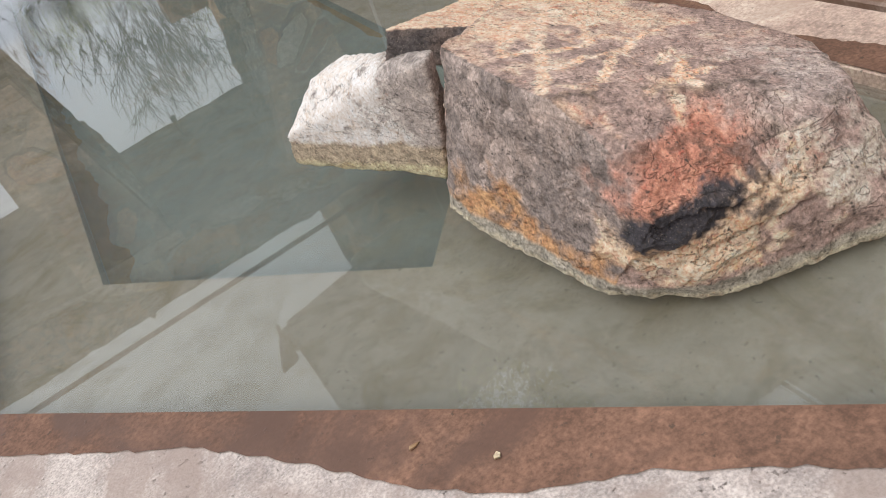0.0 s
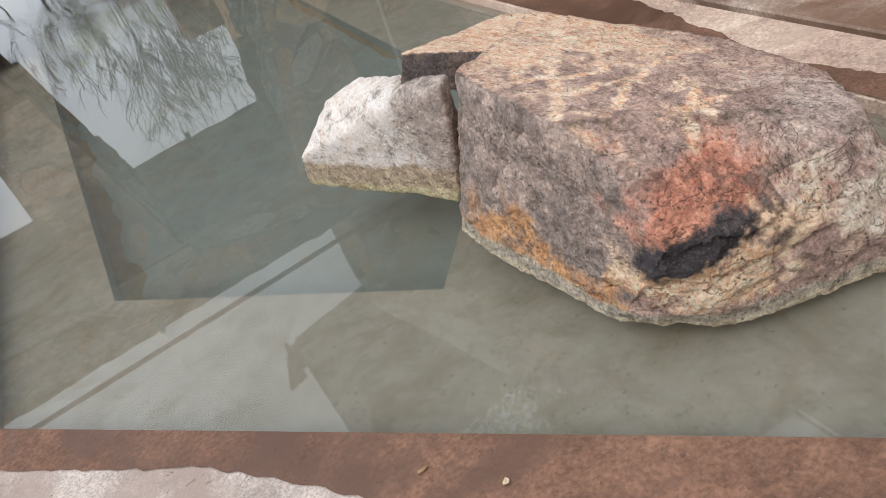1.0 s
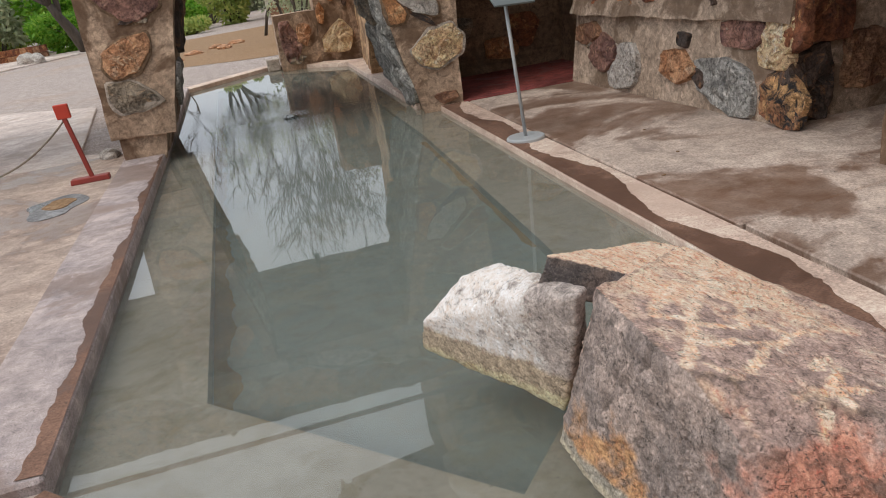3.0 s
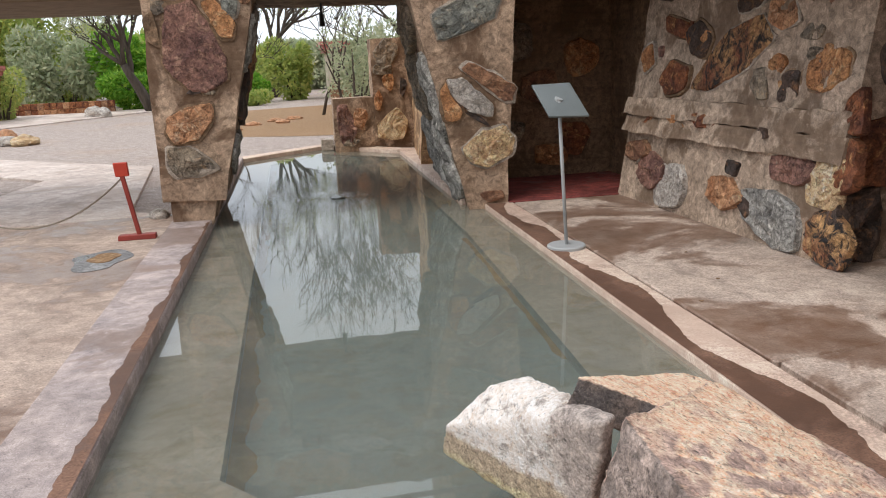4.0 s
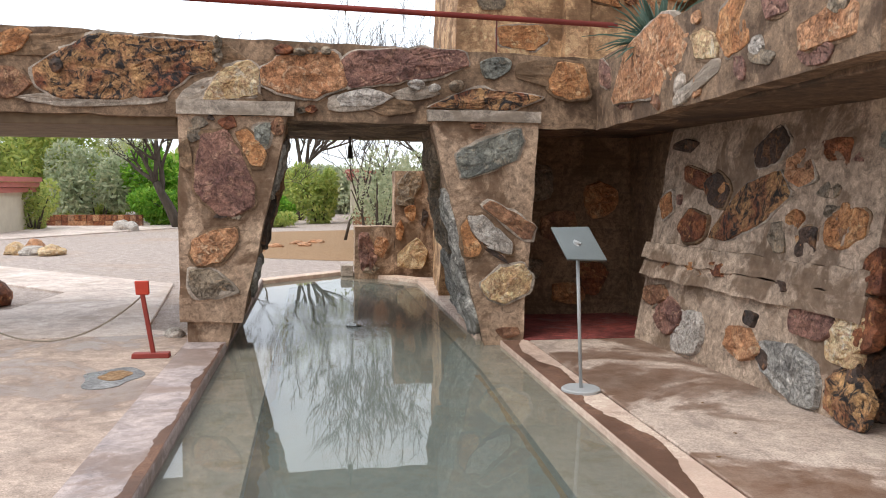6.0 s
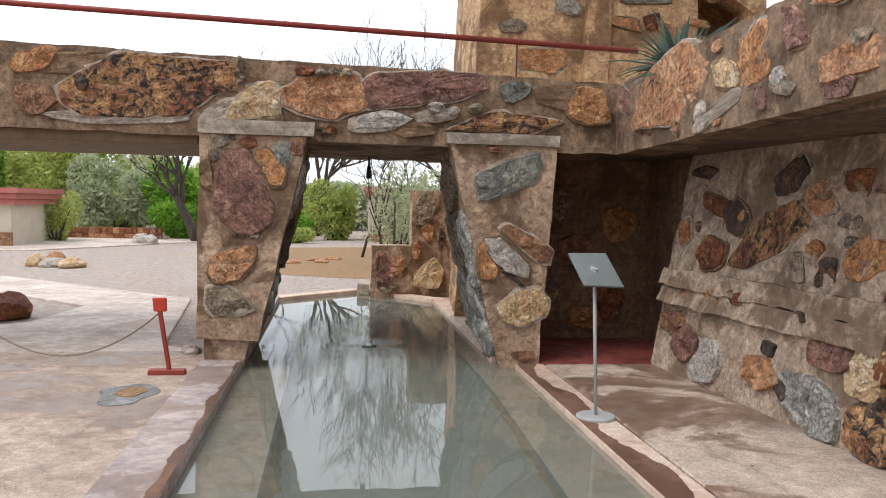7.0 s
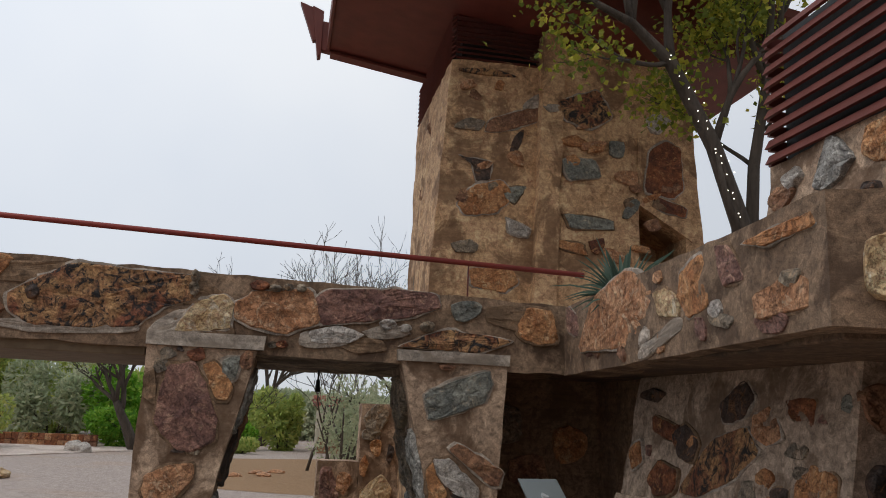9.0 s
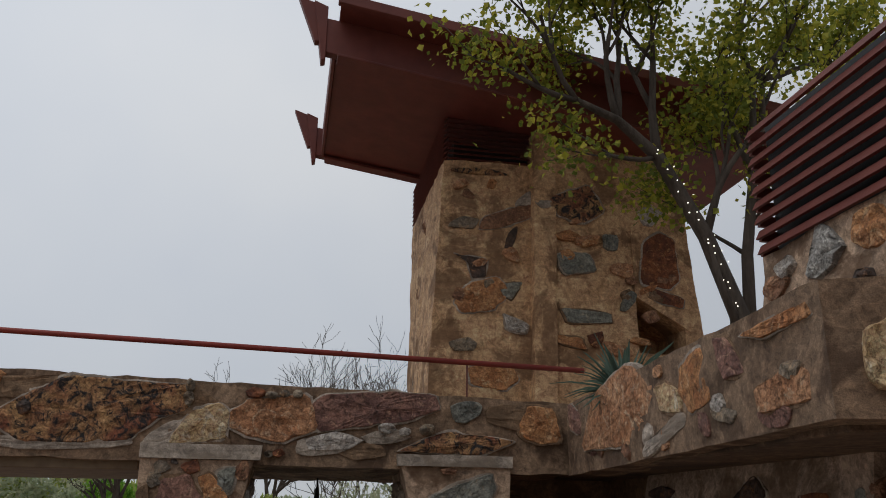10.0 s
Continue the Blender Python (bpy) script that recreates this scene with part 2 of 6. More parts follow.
M_WOOD = painted("weathered_timber", (0.22, 0.16, 0.10), (0.15, 0.105, 0.065), 0.85, 6)


def bark_paint(name, a, b):
    k = Nodes(name, rough=0.95)
    col = k.mix(k.ramp(k.noise(8, 6, 0.7, 0.5, (1, 1, 0.25)), (0.35, 0.0), (0.65, 1.0)), a, b)
    return k.done(col, k.noise(30, 5, 0.7, 0.3, (1, 1, 0.3)), 0.02)


def leaf_paint(name, a, b, c):
    k = Nodes(name, rough=0.6)
    g = k.n.new("ShaderNodeNewGeometry").outputs["Random Per Island"]
    col = k.ramp(g, (0.0, a), (0.55, b), (1.0, c))
    k.done(col)
    tr = k.n.new("ShaderNodeBsdfTranslucent")
    k.l.new(col, tr.inputs["Color"])
    mx = k.n.new("ShaderNodeMixShader")
    mx.inputs[0].default_value = 0.5
    out = k.n["Material Output"]
    k.l.new(k.b.outputs[0], mx.inputs[1])
    k.l.new(tr.outputs[0], mx.inputs[2])
    k.l.new(mx.outputs[0], out.inputs["Surface"])
    return k.mat


M_BARK = bark_paint("bark", (0.055, 0.043, 0.034), (0.11, 0.088, 0.07))
M_TWIG = bark_paint("grey_twig_bark", (0.07, 0.058, 0.045), (0.12, 0.10, 0.08))
M_LEAF = leaf_paint("tree_leaf", (0.12, 0.16, 0.025), (0.28, 0.31, 0.04), (0.54, 0.48, 0.06))
M_BUSH = leaf_paint("bush_leaf", (0.10, 0.26, 0.025), (0.20, 0.42, 0.04), (0.36, 0.52, 0.07))
M_BUSH_PALE = leaf_paint("pale_bush_leaf", (0.28, 0.37, 0.1), (0.42, 0.49, 0.14), (0.58, 0.57, 0.17))
M_BUSH_GREY = leaf_paint("grey_green_leaf", (0.34, 0.40, 0.25), (0.46, 0.51, 0.33), (0.58, 0.57, 0.38))
M_YUCCA = leaf_paint("yucca_leaf", (0.07, 0.12, 0.09), (0.11, 0.17, 0.13), (0.17, 0.22, 0.17))


def gravel_paint():
    k = Nodes("gravel", rough=0.95)
    c = k.cells(38)
    base = k.ramp(k.noise(55, 3), (0.3, (0.17, 0.135, 0.115)), (0.5, (0.38, 0.31, 0.27)), (0.7, (0.58, 0.50, 0.45)))
    base = k.mix(0.5, base, k.ramp(k.noise(7, 7, 0.8), (0.36, 0.22), (0.64, 0.78)), "OVERLAY")
    litter = k.ramp(k.noise(0.35, 5), (0.52, 0.0), (0.66, 0.25))
    col = k.mix(litter, base, (0.40, 0.245, 0.13))
    return k.done(col, c, 0.012)


M_GRAVEL = gravel_paint()


def litter_paint():
    k = Nodes("leaf_litter", rough=0.95)
    col = k.ramp(k.noise(30, 5, 0.7), (0.3, (0.13, 0.075, 0.035)), (0.5, (0.29, 0.17, 0.085)), (0.7, (0.42, 0.29, 0.17)))
    return k.done(col, k.noise(45, 4), 0.012)


M_LITTER = litter_paint()


def water_paint():
    """Still, slightly milky green water: gloss by Fresnel over a tinted refraction and a little suspended silt."""
    k = Nodes("pool_water")
    out = k.n["Material Output"]
    bump = k.n.new("ShaderNodeBump")
    bump.inputs["Distance"].default_value = 0.002
    bump.inputs["Strength"].default_value = 1.0
    wave = k.n.new("ShaderNodeTexWave")
    wave.wave_type, wave.rings_direction = "RINGS", "Z"
    wave.inputs["Scale"].default_value = 5.5
    wave.inputs["Distortion"].default_value = 1.2
    shift = k.n.new("ShaderNodeMapping")
    shift.inputs["Location"].default_value = (-0.48, -9.04, 0)
    k.l.new(k.c, shift.inputs["Vector"])
    k.l.new(shift.outputs[0], wave.inputs["Vector"])
    far = k.n.new("ShaderNodeVectorMath")
    far.operation = "LENGTH"
    k.l.new(shift.outputs[0], far.inputs[0])
    fade = k.ramp(k.scaled(far.outputs["Value"], 0.1), (0.0, 1.0), (0.05, 0.4), (0.10, 0.12), (0.2, 0.03), (0.32, 0.0))
    rip = k.mix(1.0, k.mix(0.35, wave.outputs["Fac"], k.noise(9, 2, 0.5, 0.3, (0.45, 1.0, 1))), fade, "MULTIPLY")
    k.l.new(rip, bump.inputs["Height"])
    gloss = k.n.new("ShaderNodeBsdfGlossy")
    gloss.inputs["Roughness"].default_value = 0.0
    refr = k.n.new("ShaderNodeBsdfRefraction")
    refr.inputs["Roughness"].default_value = 0.02
    refr.inputs["IOR"].default_value = 1.75
    refr.inputs["Color"].default_value = (0.89, 0.91, 0.90, 1)
    silt = k.n.new("ShaderNodeBsdfDiffuse")
    k.l.new(k.ramp(k.noise(0.9, 5, 0.6, 0.5), (0.3, (0.26, 0.275, 0.24)), (0.7, (0.35, 0.375, 0.345))), silt.inputs["Color"])
    body = k.n.new("ShaderNodeMixShader")
    body.inputs[0].default_value = 0.24
    k.l.new(refr.outputs[0], body.inputs[1])
    k.l.new(silt.outputs[0], body.inputs[2])
    fr = k.n.new("ShaderNodeFresnel")
    fr.inputs["IOR"].default_value = 1.6
    for s in (gloss, refr, fr):
        k.l.new(bump.outputs[0], s.inputs["Normal"])
    mx = k.n.new("ShaderNodeMixShader")
    k.l.new(fr.outputs[0], mx.inputs[0])
    k.l.new(body.outputs[0], mx.inputs[1])
    k.l.new(gloss.outputs[0], mx.inputs[2])
    k.l.new(mx.outputs[0], out.inputs["Surface"])
    return k.mat


def scaled(self, v, s):
    m = self.n.new("ShaderNodeMath")
    m.operation = "MULTIPLY"
    m.inputs[1].default_value = s
    self.l.new(v, m.inputs[0])
    return m.outputs[0]


Nodes.scaled = scaled
M_WATER = water_paint()


# ---- mesh helpers ----
rng = random.Random(7)


def link(name, verts, faces, material, parent=None, label="", smooth=False):
    me = bpy.data.meshes.new(name)
    me.from_pydata([tuple(v) for v in verts], [], [tuple(f) for f in faces])
    me.materials.append(material)
    if smooth:
        me.polygons.foreach_set("use_smooth", [True] * len(me.polygons))
    me.update()
    ob = new(name, me)
    if parent:
        ob.parent = parent
    return tagged(ob, label)


def part(name, bm, material, parent, label="", smooth=False):
    me = bpy.data.meshes.new(name)
    bm.normal_update()
    bm.to_mesh(me)
    bm.free()
    me.materials.append(material)
    if smooth:
        me.polygons.foreach_set("use_smooth", [True] * len(me.polygons))
    ob = new(name, me)
    if parent:
        ob.parent = parent
    return tagged(ob, label)


def holder(name, at, label, category, group="", kind=""):
    e = new(name)
    e.empty_display_size = 0.2
    e.matrix_world = Matrix.Translation(at)
    return tagged(e, label, category, group, kind)


def prism(bm, pts, z0, z1):
    """A solid with plan pts between two heights (numbers, or one per corner)."""
    n = len(pts)
    zs0 = z0 if isinstance(z0, (list, tuple)) else [z0] * n
    zs1 = z1 if isinstance(z1, (list, tuple)) else [z1] * n
    lo = [bm.verts.new((x, y, z)) for (x, y), z in zip(pts, zs0)]
    hi = [bm.verts.new((x, y, z)) for (x, y), z in zip(pts, zs1)]
    bm.faces.new(hi)
    bm.faces.new(lo[::-1])
    for i in range(n):
        j = (i + 1) % n
        bm.faces.new((lo[i], lo[j], hi[j], hi[i]))
    bmesh.ops.recalc_face_normals(bm, faces=bm.faces)
    return bm


def hexa(bm, lo, hi):
    """A solid from four lower and four upper corners, in the same turn."""
    a = [bm.verts.new(p) for p in lo]
    b = [bm.verts.new(p) for p in hi]
    bm.faces.new(b)
    bm.faces.new(a[::-1])
    for i in range(4):
        j = (i + 1) % 4
        bm.faces.new((a[i], a[j], b[j], b[i]))
    bmesh.ops.recalc_face_normals(bm, faces=bm.faces)
    return bm


def bevel(bm, w, seg=2):
    bmesh.ops.bevel(bm, geom=list(bm.edges), offset=w, segments=seg, affect="EDGES", clamp_overlap=True)
    return bm


def roughen(bm, cut, amount, scale, seed=0, keep=None):
    """Cuts a solid into small faces and shifts them by noise, so that cast faces are uneven."""
    for _ in range(14):
        long = [e for e in bm.edges if e.calc_length() > cut]
        if not long:
            break
        bmesh.ops.subdivide_edges(bm, edges=long, cuts=1, use_grid_fill=True)
        bmesh.ops.triangulate(bm, faces=[f for f in bm.faces if len(f.verts) > 4])
    off = Vector((seed * 3.7, seed * 1.3, seed * 2.1))
    bm.normal_update()
    moves = [(v, noise.fractal(v.co * scale + off, 1.0, 2.0, 4)) for v in bm.verts]
    for v, d in moves:
        v.co += v.normal * d * amount
    return bm


def slab(name, pts, z0, z1, material, label, category, kind="structure", w=0.008):
    bm = prism(bmesh.new(), pts, z0, z1)
    bevel(bm, w, 1)
    return tagged(part(name, bm, material, None), label, category, "", kind)


def tube_path(bm, pts, radii, seg=8):
    """A round bar along points, with a radius for each."""
    rings = []
    for i, p in enumerate(pts):
        p = Vector(p)
        a = Vector(pts[max(i - 1, 0)])
        b = Vector(pts[min(i + 1, len(pts) - 1)])
        d = (b - a).normalized()
        u = d.cross(Vector((0.31, 0.17, 0.93))).normalized()
        w = d.cross(u)
        r = radii[i] if isinstance(radii, (list, tuple)) else radii
        rings.append([bm.verts.new(p + (u * math.cos(t) + w * math.sin(t)) * r) for t in [k * math.tau / seg for k in range(seg)]])
    for A, B in zip(rings, rings[1:]):
        for k in range(seg):
            bm.faces.new((A[k], A[(k + 1) % seg], B[(k + 1) % seg], B[k]))
    bm.faces.new(rings[0][::-1])
    bm.faces.new(rings[-1])
    return bm


def field_stone(parent, o, u, v, s, t, w, h, paint, turn=0.0, bulge=0.02, seed=None, round_=0.5, name="stone"):
    """One broken field stone set in the face with corner o and axes u, v: an uneven polygon with a chipped rim and a rough face."""
    r = random.Random(seed if seed is not None else rng.random())
    u, v = Vector(u).normalized(), Vector(v).normalized()
    mid = Vector(o) + u * s + v * t
    ca, sa = math.cos(math.radians(turn)), math.sin(math.radians(turn))
    corners = r.randint(5, 8) if round_ < 0.8 else 10
    angles = sorted((k + r.uniform(-0.36, 0.36)) * math.tau / corners for k in range(corners))
    tips = []
    for a in angles:
        c, d = math.cos(a), math.sin(a)
        p = 2.0 + (1 - round_) * 2.5
        q = (abs(c) ** p + abs(d) ** p) ** (-1 / p) * (r.uniform(0.82, 1.14) if round_ < 0.8 else r.uniform(0.94, 1.06))
        tips.append(Vector((c * q * w / 2, d * q * h / 2, 0)))
    rim = []
    off = Vector((r.uniform(0, 50), r.uniform(0, 50), 0))
    for a, b in zip(tips, tips[1:] + tips[:1]):
        for k in range(4):
            p = a.lerp(b, k / 4)
            p *= 1.03 + 0.1 * noise.noise(p * 9 / max(w, h) ** 0.5 + off) + (0.05 if k == 2 else 0.03 if k else -0.02)
            rim.append(Vector((p.x * ca - p.y * sa, p.x * sa + p.y * ca, 0)))
    return stone_from_rim(name, parent, mid, u, v, rim, paint, bulge, r, off, round_ > 0.8)


def stone_from_rim(name, parent, mid, u, v, rim, paint, bulge, r, off, smooth):
    """Rings from the rim inwards: a chipped edge, then a rough, slightly tilted face."""
    n = u.cross(v).normalized()
    seg = len(rim)
    w = max(p.x for p in rim) - min(p.x for p in rim)
    h = max(p.y for p in rim) - min(p.y for p in rim)
    tilt = (r.uniform(-0.5, 0.5) * bulge / w, r.uniform(-0.5, 0.5) * bulge / h)
    verts, faces = [], []
    levels = ((1.02, -0.03), (1.0, bulge * 0.6), (0.95, bulge), (0.78, bulge), (0.58, bulge), (0.38, bulge), (0.18, bulge))
    for f, z in levels:
        for p in rim:
            q = p * f
            zz = z
            if z > 0:
                zz += (tilt[0] * q.x + tilt[1] * q.y) * 1.5
                if f < 0.99:
                    zz += bulge * (0.9 * noise.noise(q * 7 + off) + 0.5 * noise.noise(q * 22 + off)) + 0.3 * bulge * (1 - f)
                    # split layers leave small steps across the face
                    zz += 0.25 * bulge * math.floor(2.5 * noise.noise(Vector((q.x * 5, q.y * 14, 0)) + off))
            verts.append(mid + u * q.x + v * q.y + n * zz)
    verts.append(mid + n * bulge * 1.2)
    for l in range(len(levels) - 1):
        for k in range(seg):
            j = (k + 1) % seg
            faces.append((l * seg + k, l * seg + j, (l + 1) * seg + j, (l + 1) * seg + k))
    L = (len(levels) - 1) * seg
    for k in range(seg):
        faces.append((L + k, L + (k + 1) % seg, len(verts) - 1))
    return link(name, verts, faces, STONES[paint], parent, smooth=smooth)


def cut_stone(parent, paint, corners, at, bulge=0.018, side=False, lean=0.14):
    """A stone with a known angular outline: corners as (place along the wall, height). side: the wall runs along y, and at gives x by (y, z)."""
    r = random.Random(len(corners) * 31 + corners[0][0] * 7 + corners[0][1])
    u = Vector((0, -1, 0)) if side else Vector((1, 0, 0))
    v = Vector((lean, 0, 1)).normalized() if side else Vector((0, 0, 1))
    cs = sum(c[0] for c in corners) / len(corners)
    cz = sum(c[1] for c in corners) / len(corners)
    pts = [Vector(((cs - c[0] if side else c[0] - cs), c[1] - cz, 0)) * 1.06 for c in corners]
    if sum(a.x * b.y - b.x * a.y for a, b in zip(pts, pts[1:] + pts[:1])) < 0:
        pts.reverse()
    soft = []
    for a, b in zip(pts, pts[1:] + pts[:1]):
        soft += [a.lerp(b, 0.1), a.lerp(b, 0.9)]
    rim, off = [], Vector((r.uniform(0, 50), r.uniform(0, 50), 0))
    for a, b in zip(soft, soft[1:] + soft[:1]):
        m = max(1, min(6, round((b - a).length / 0.05)))
        for k in range(m):
            p = a.lerp(b, k / m)
            rim.append(p + p.normalized() * (0.022 * noise.noise(p * 8 + off) + 0.012 * noise.noise(p * 26 + off)))
    mid = Vector((at(cs, cz), cs, cz)) if side else Vector((cs, at, cz))
    collar = [p * (1.0 + (0.022 + 0.03 * noise.noise(p * 5 + off * 2)) / max(p.length, 0.05)) for p in rim]
    stone_from_rim("mortar_collar", parent, mid - u.cross(v).normalized() * 0.004, u, v, collar, "mortar" if r.random() < 0.55 else "earth", bulge * 0.45, r, off, False)
    return stone_from_rim("stone", parent, mid, u, v, rim, paint, bulge, r, off, False)


# ---- ground, paving, pool ----
POOL = [(-0.81, 2.47), (0.89, 0.70), (1.86, -0.27), (1.86, 8.1), (1.68, 12.9), (0.55, 14.25), (-0.76, 13.0)]
KERB_OUT = [(-1.2, 2.45), (0.55, 0.57), (1.55, -0.55), (2.15, -0.9), (2.15, 8.1), (2.05, 12.95), (0.55, 14.65), (-1.15, 13.1)]
FLOOR = 0.05


def sheet_with_hole(outer, hole, z):
    bm = bmesh.new()
    es = []
    for ring in (outer, hole):
        vs = [bm.verts.new((x, y, z)) for x, y in ring]
        es += [bm.edges.new((vs[i], vs[(i + 1) % len(vs)])) for i in range(len(vs))]
    bmesh.ops.triangle_fill(bm, edges=es, use_beauty=True)
    bmesh.ops.recalc_face_normals(bm, faces=bm.faces)
    if sum(f.normal.z for f in bm.faces) < 0:
        bmesh.ops.reverse_faces(bm, faces=bm.faces)
    return bm


ground = part("ground", sheet_with_hole([(-900, -900), (900, -900), (900, 900), (-900, 900)], [(-1.0, 2.4), (1.6, -0.6), (2.0, -0.6), (2.0, 12.9), (0.55, 14.5), (-1.0, 13.1)], 0.015), M_GRAVEL, None)
tagged(ground, "pinkish beige gravel ground with scattered leaf litter", "ground", "", "structure")

# pool basin: a shallow shelf round a deeper middle
SHELF, DEEP = -0.105, -0.36
BASIN = [(-0.33, 2.94), (0.59, 1.91), (0.80, 2.16), (1.33, 2.75), (1.38, 3.9), (1.47, 6.8), (1.42, 12.6), (0.5, 13.6), (-0.33, 12.6)]
part_shelf = part("pool_shelf", sheet_with_hole(POOL, BASIN, SHELF), M_POOL, None)
tagged(part_shelf, "shallow plastered pool shelf under water", "pool shelf", "", "structure")
bm = bmesh.new()
lo = [bm.verts.new((x, y, DEEP)) for x, y in BASIN]
hi = [bm.verts.new((x, y, SHELF)) for x, y in BASIN]
bm.faces.new(lo)
for i in range(len(lo)):
    j = (i + 1) % len(lo)
    bm.faces.new((lo[j], lo[i], hi[i], hi[j]))
basin = tagged(part("pool_basin", bm, M_POOL_DEEP, None), "deeper green-grey plastered pool basin", "pool basin", "", "structure")


def algae_band(a, b, wide, seed):
    """A film of brown algae on the basin's floor along its wall from a to b, with a ragged inner rim."""
    a, b = Vector((*a, DEEP + 0.004)), Vector((*b, DEEP + 0.004))
    side = Vector((0, 0, 1)).cross(b - a).normalized()
    n = int((b - a).length / 0.04)
    bm = bmesh.new()
    rows = []
    for i in range(n + 1):
        p = a.lerp(b, i / n)
        w = wide * (0.75 + 0.6 * noise.fractal(p * 3 + Vector((seed, 0, 0)), 1.0, 2.0, 4))
        rows.append((bm.verts.new(p), bm.verts.new(p + side * max(w, 0.01))))
    for p, q in zip(rows, rows[1:]):
        bm.faces.new((p[0], p[1], q[1], q[0]))
    bmesh.ops.recalc_face_normals(bm, faces=bm.faces)
    part("algae_film", bm, M_ALGAE, basin, "brown algae film along the basin wall")


algae_band((-0.325, 12.0), (-0.325, 2.96), 0.11, 1.0)
algae_band((1.38, 3.9), (1.46, 6.8), 0.05, 4.0)

bm = bmesh.new()
bm.faces.new([bm.verts.new((x, y, 0.0)) for x, y in POOL])
water = tagged(part("water", bm, M_WATER, None), "still milky green water mirroring the sky", "water", "", "structure")
water.visible_shadow = False

# kerbs round the pool
slab("kerb_left", [(-1.2, 2.45), (-0.81, 2.475), (-0.77, 7.95), (-0.75, 13.0), (-1.15, 13.1), (-1.15, 7.7)], -0.2, 0.085, M_KERB, "broad grey concrete kerb with damp inner edge", "kerb", w=0.012)
slab("kerb_right", [(1.86, -0.3), (2.17, -0.3), (2.14, 7.76), (2.1, 8.1), (1.86, 8.1)], -0.2, FLOOR, M_KERB_DRY, "pale pinkish concrete kerb beside the pool", "kerb")
slab("kerb_far", [(-0.76, 13.0), (0.55, 14.25), (1.68, 12.9), (1.68, 8.1), (2.0, 8.1), (2.0, 12.95), (0.55, 14.6), (-1.0, 13.15)], -0.2, 0.06, M_KERB_DRY, "pale concrete kerb at the far end of the pool", "kerb")
slab("patio_left", [(-1.2, 2.45), (-1.16, 8.5), (-3.0, 8.35), (-12, 8.0), (-12, -8), (-1.2, -8)], -0.2, FLOOR, M_PATIO_LEFT, "damp-stained concrete patio", "patio")
slab("patio_near", [(-1.2, 2.45), (-1.2, -8), (2.17, -8), (2.17, -0.31), (1.86, -0.275), (0.89, 0.70), (-0.81, 2.47)], -0.2, FLOOR - 0.004, M_NEAR, "rough pale concrete paving beside the pool", "patio")
slab("patio_right", [(2.18, -8), (9, -8), (9, 4.1), (2.2, 3.25)], -0.2, FLOOR, M_PATIO, "damp-stained pinkish concrete terrace", "patio")
slab("patio_right", [(2.18, 3.258), (9, 4.108), (9, 7.74), (2.15, 7.74)], -0.2, FLOOR, M_PATIO, "damp-stained pinkish concrete terrace", "patio")
slab("walkway", [(-1.2, 8.52), (-1.68, 8.8), (-2.07, 12.84), (-5.3, 15.6), (-12, 20.5), (-12, 17.5), (-4.41, 12.93), (-3.37, 11.96), (-3.56, 10.39), (-6.0, 8.2)], -0.2, FLOOR, M_WALK, "pale concrete walkway across the gravel", "walkway")
slab("walkway_far", [(-20, 20), (-8, 23.6), (-4.4, 29.6), (-4.5, 31), (-9, 31), (-20, 24)], -0.2, FLOOR, M_WALK, "pale concrete path in front of the hedge", "walkway")
bm = bmesh.new()
bm.faces.new([bm.verts.new((x, y, 0.02)) for x, y in [(-1.4, 17.6), (0.2, 16.8), (1.6, 16.4), (3.0, 15.6), (6, 16), (7, 30), (-1.5, 27), (-2.2, 21)]])
tagged(part("leaf_litter", bm, M_LITTER, None), "orange-brown leaf litter over gravel", "leaf litter", "", "structure")


def wet_strip(name, a, b, wide, wave, z, seed, label):
    """A damp band along an edge from a to b, with an uneven outer rim."""
    a, b = Vector((*a, 0)), Vector((*b, 0))
    d = (b - a).normalized()
    out = Vector((d.y, -d.x, 0))
    n = max(12, int((b - a).length / 0.03))
    bm = bmesh.new()
    inner, outer = [], []
    for i in range(n + 1):
        f = i / n
        p = a.lerp(b, f)
        k = noise.fractal(p * 2.2 + Vector((seed, 0, 0)), 1.0, 2.0, 5)
        w = wide(f) + wave * k + 0.012 * noise.noise(p * 40)
        inner.append(bm.verts.new((p.x, p.y, z)))
        q = p + out * max(w, 0.015)
        outer.append(bm.verts.new((q.x, q.y, z)))
    for i in range(n):
        bm.faces.new((inner[i], outer[i], outer[i + 1], inner[i + 1]))
    bm.normal_update()
    if sum(f.normal.z for f in bm.faces) < 0:
        bmesh.ops.reverse_faces(bm, faces=bm.faces)
    return tagged(part(name, bm, M_WET, None), label, "damp band", "", "structure")


wet_strip("damp_band_near", (-0.81, 2.467), (1.72, -0.137), lambda f: 0.135 + 0.075 * math.exp(-((f - 0.47) / 0.1) ** 2), 0.03, FLOOR, 2.0, "wet red-brown band of concrete along the water")
wet_strip("damp_band_right", (1.862, -0.2), (1.862, 7.74), lambda f: 0.15 + 0.075 * math.cos((f * 7.94 - 4.7) * 3.6), 0.04, FLOOR + 0.004, 5.0, "wet brown band along the pale kerb")
wet_strip("damp_band_left", (-0.778, 7.7), (-0.812, 2.5), lambda f: 0.02 + 0.06 * f, 0.05, 0.089, 9.0, "damp brown inner edge of the kerb")

# ---- masonry: pillars, beam, wall ----
Y0 = 7.78


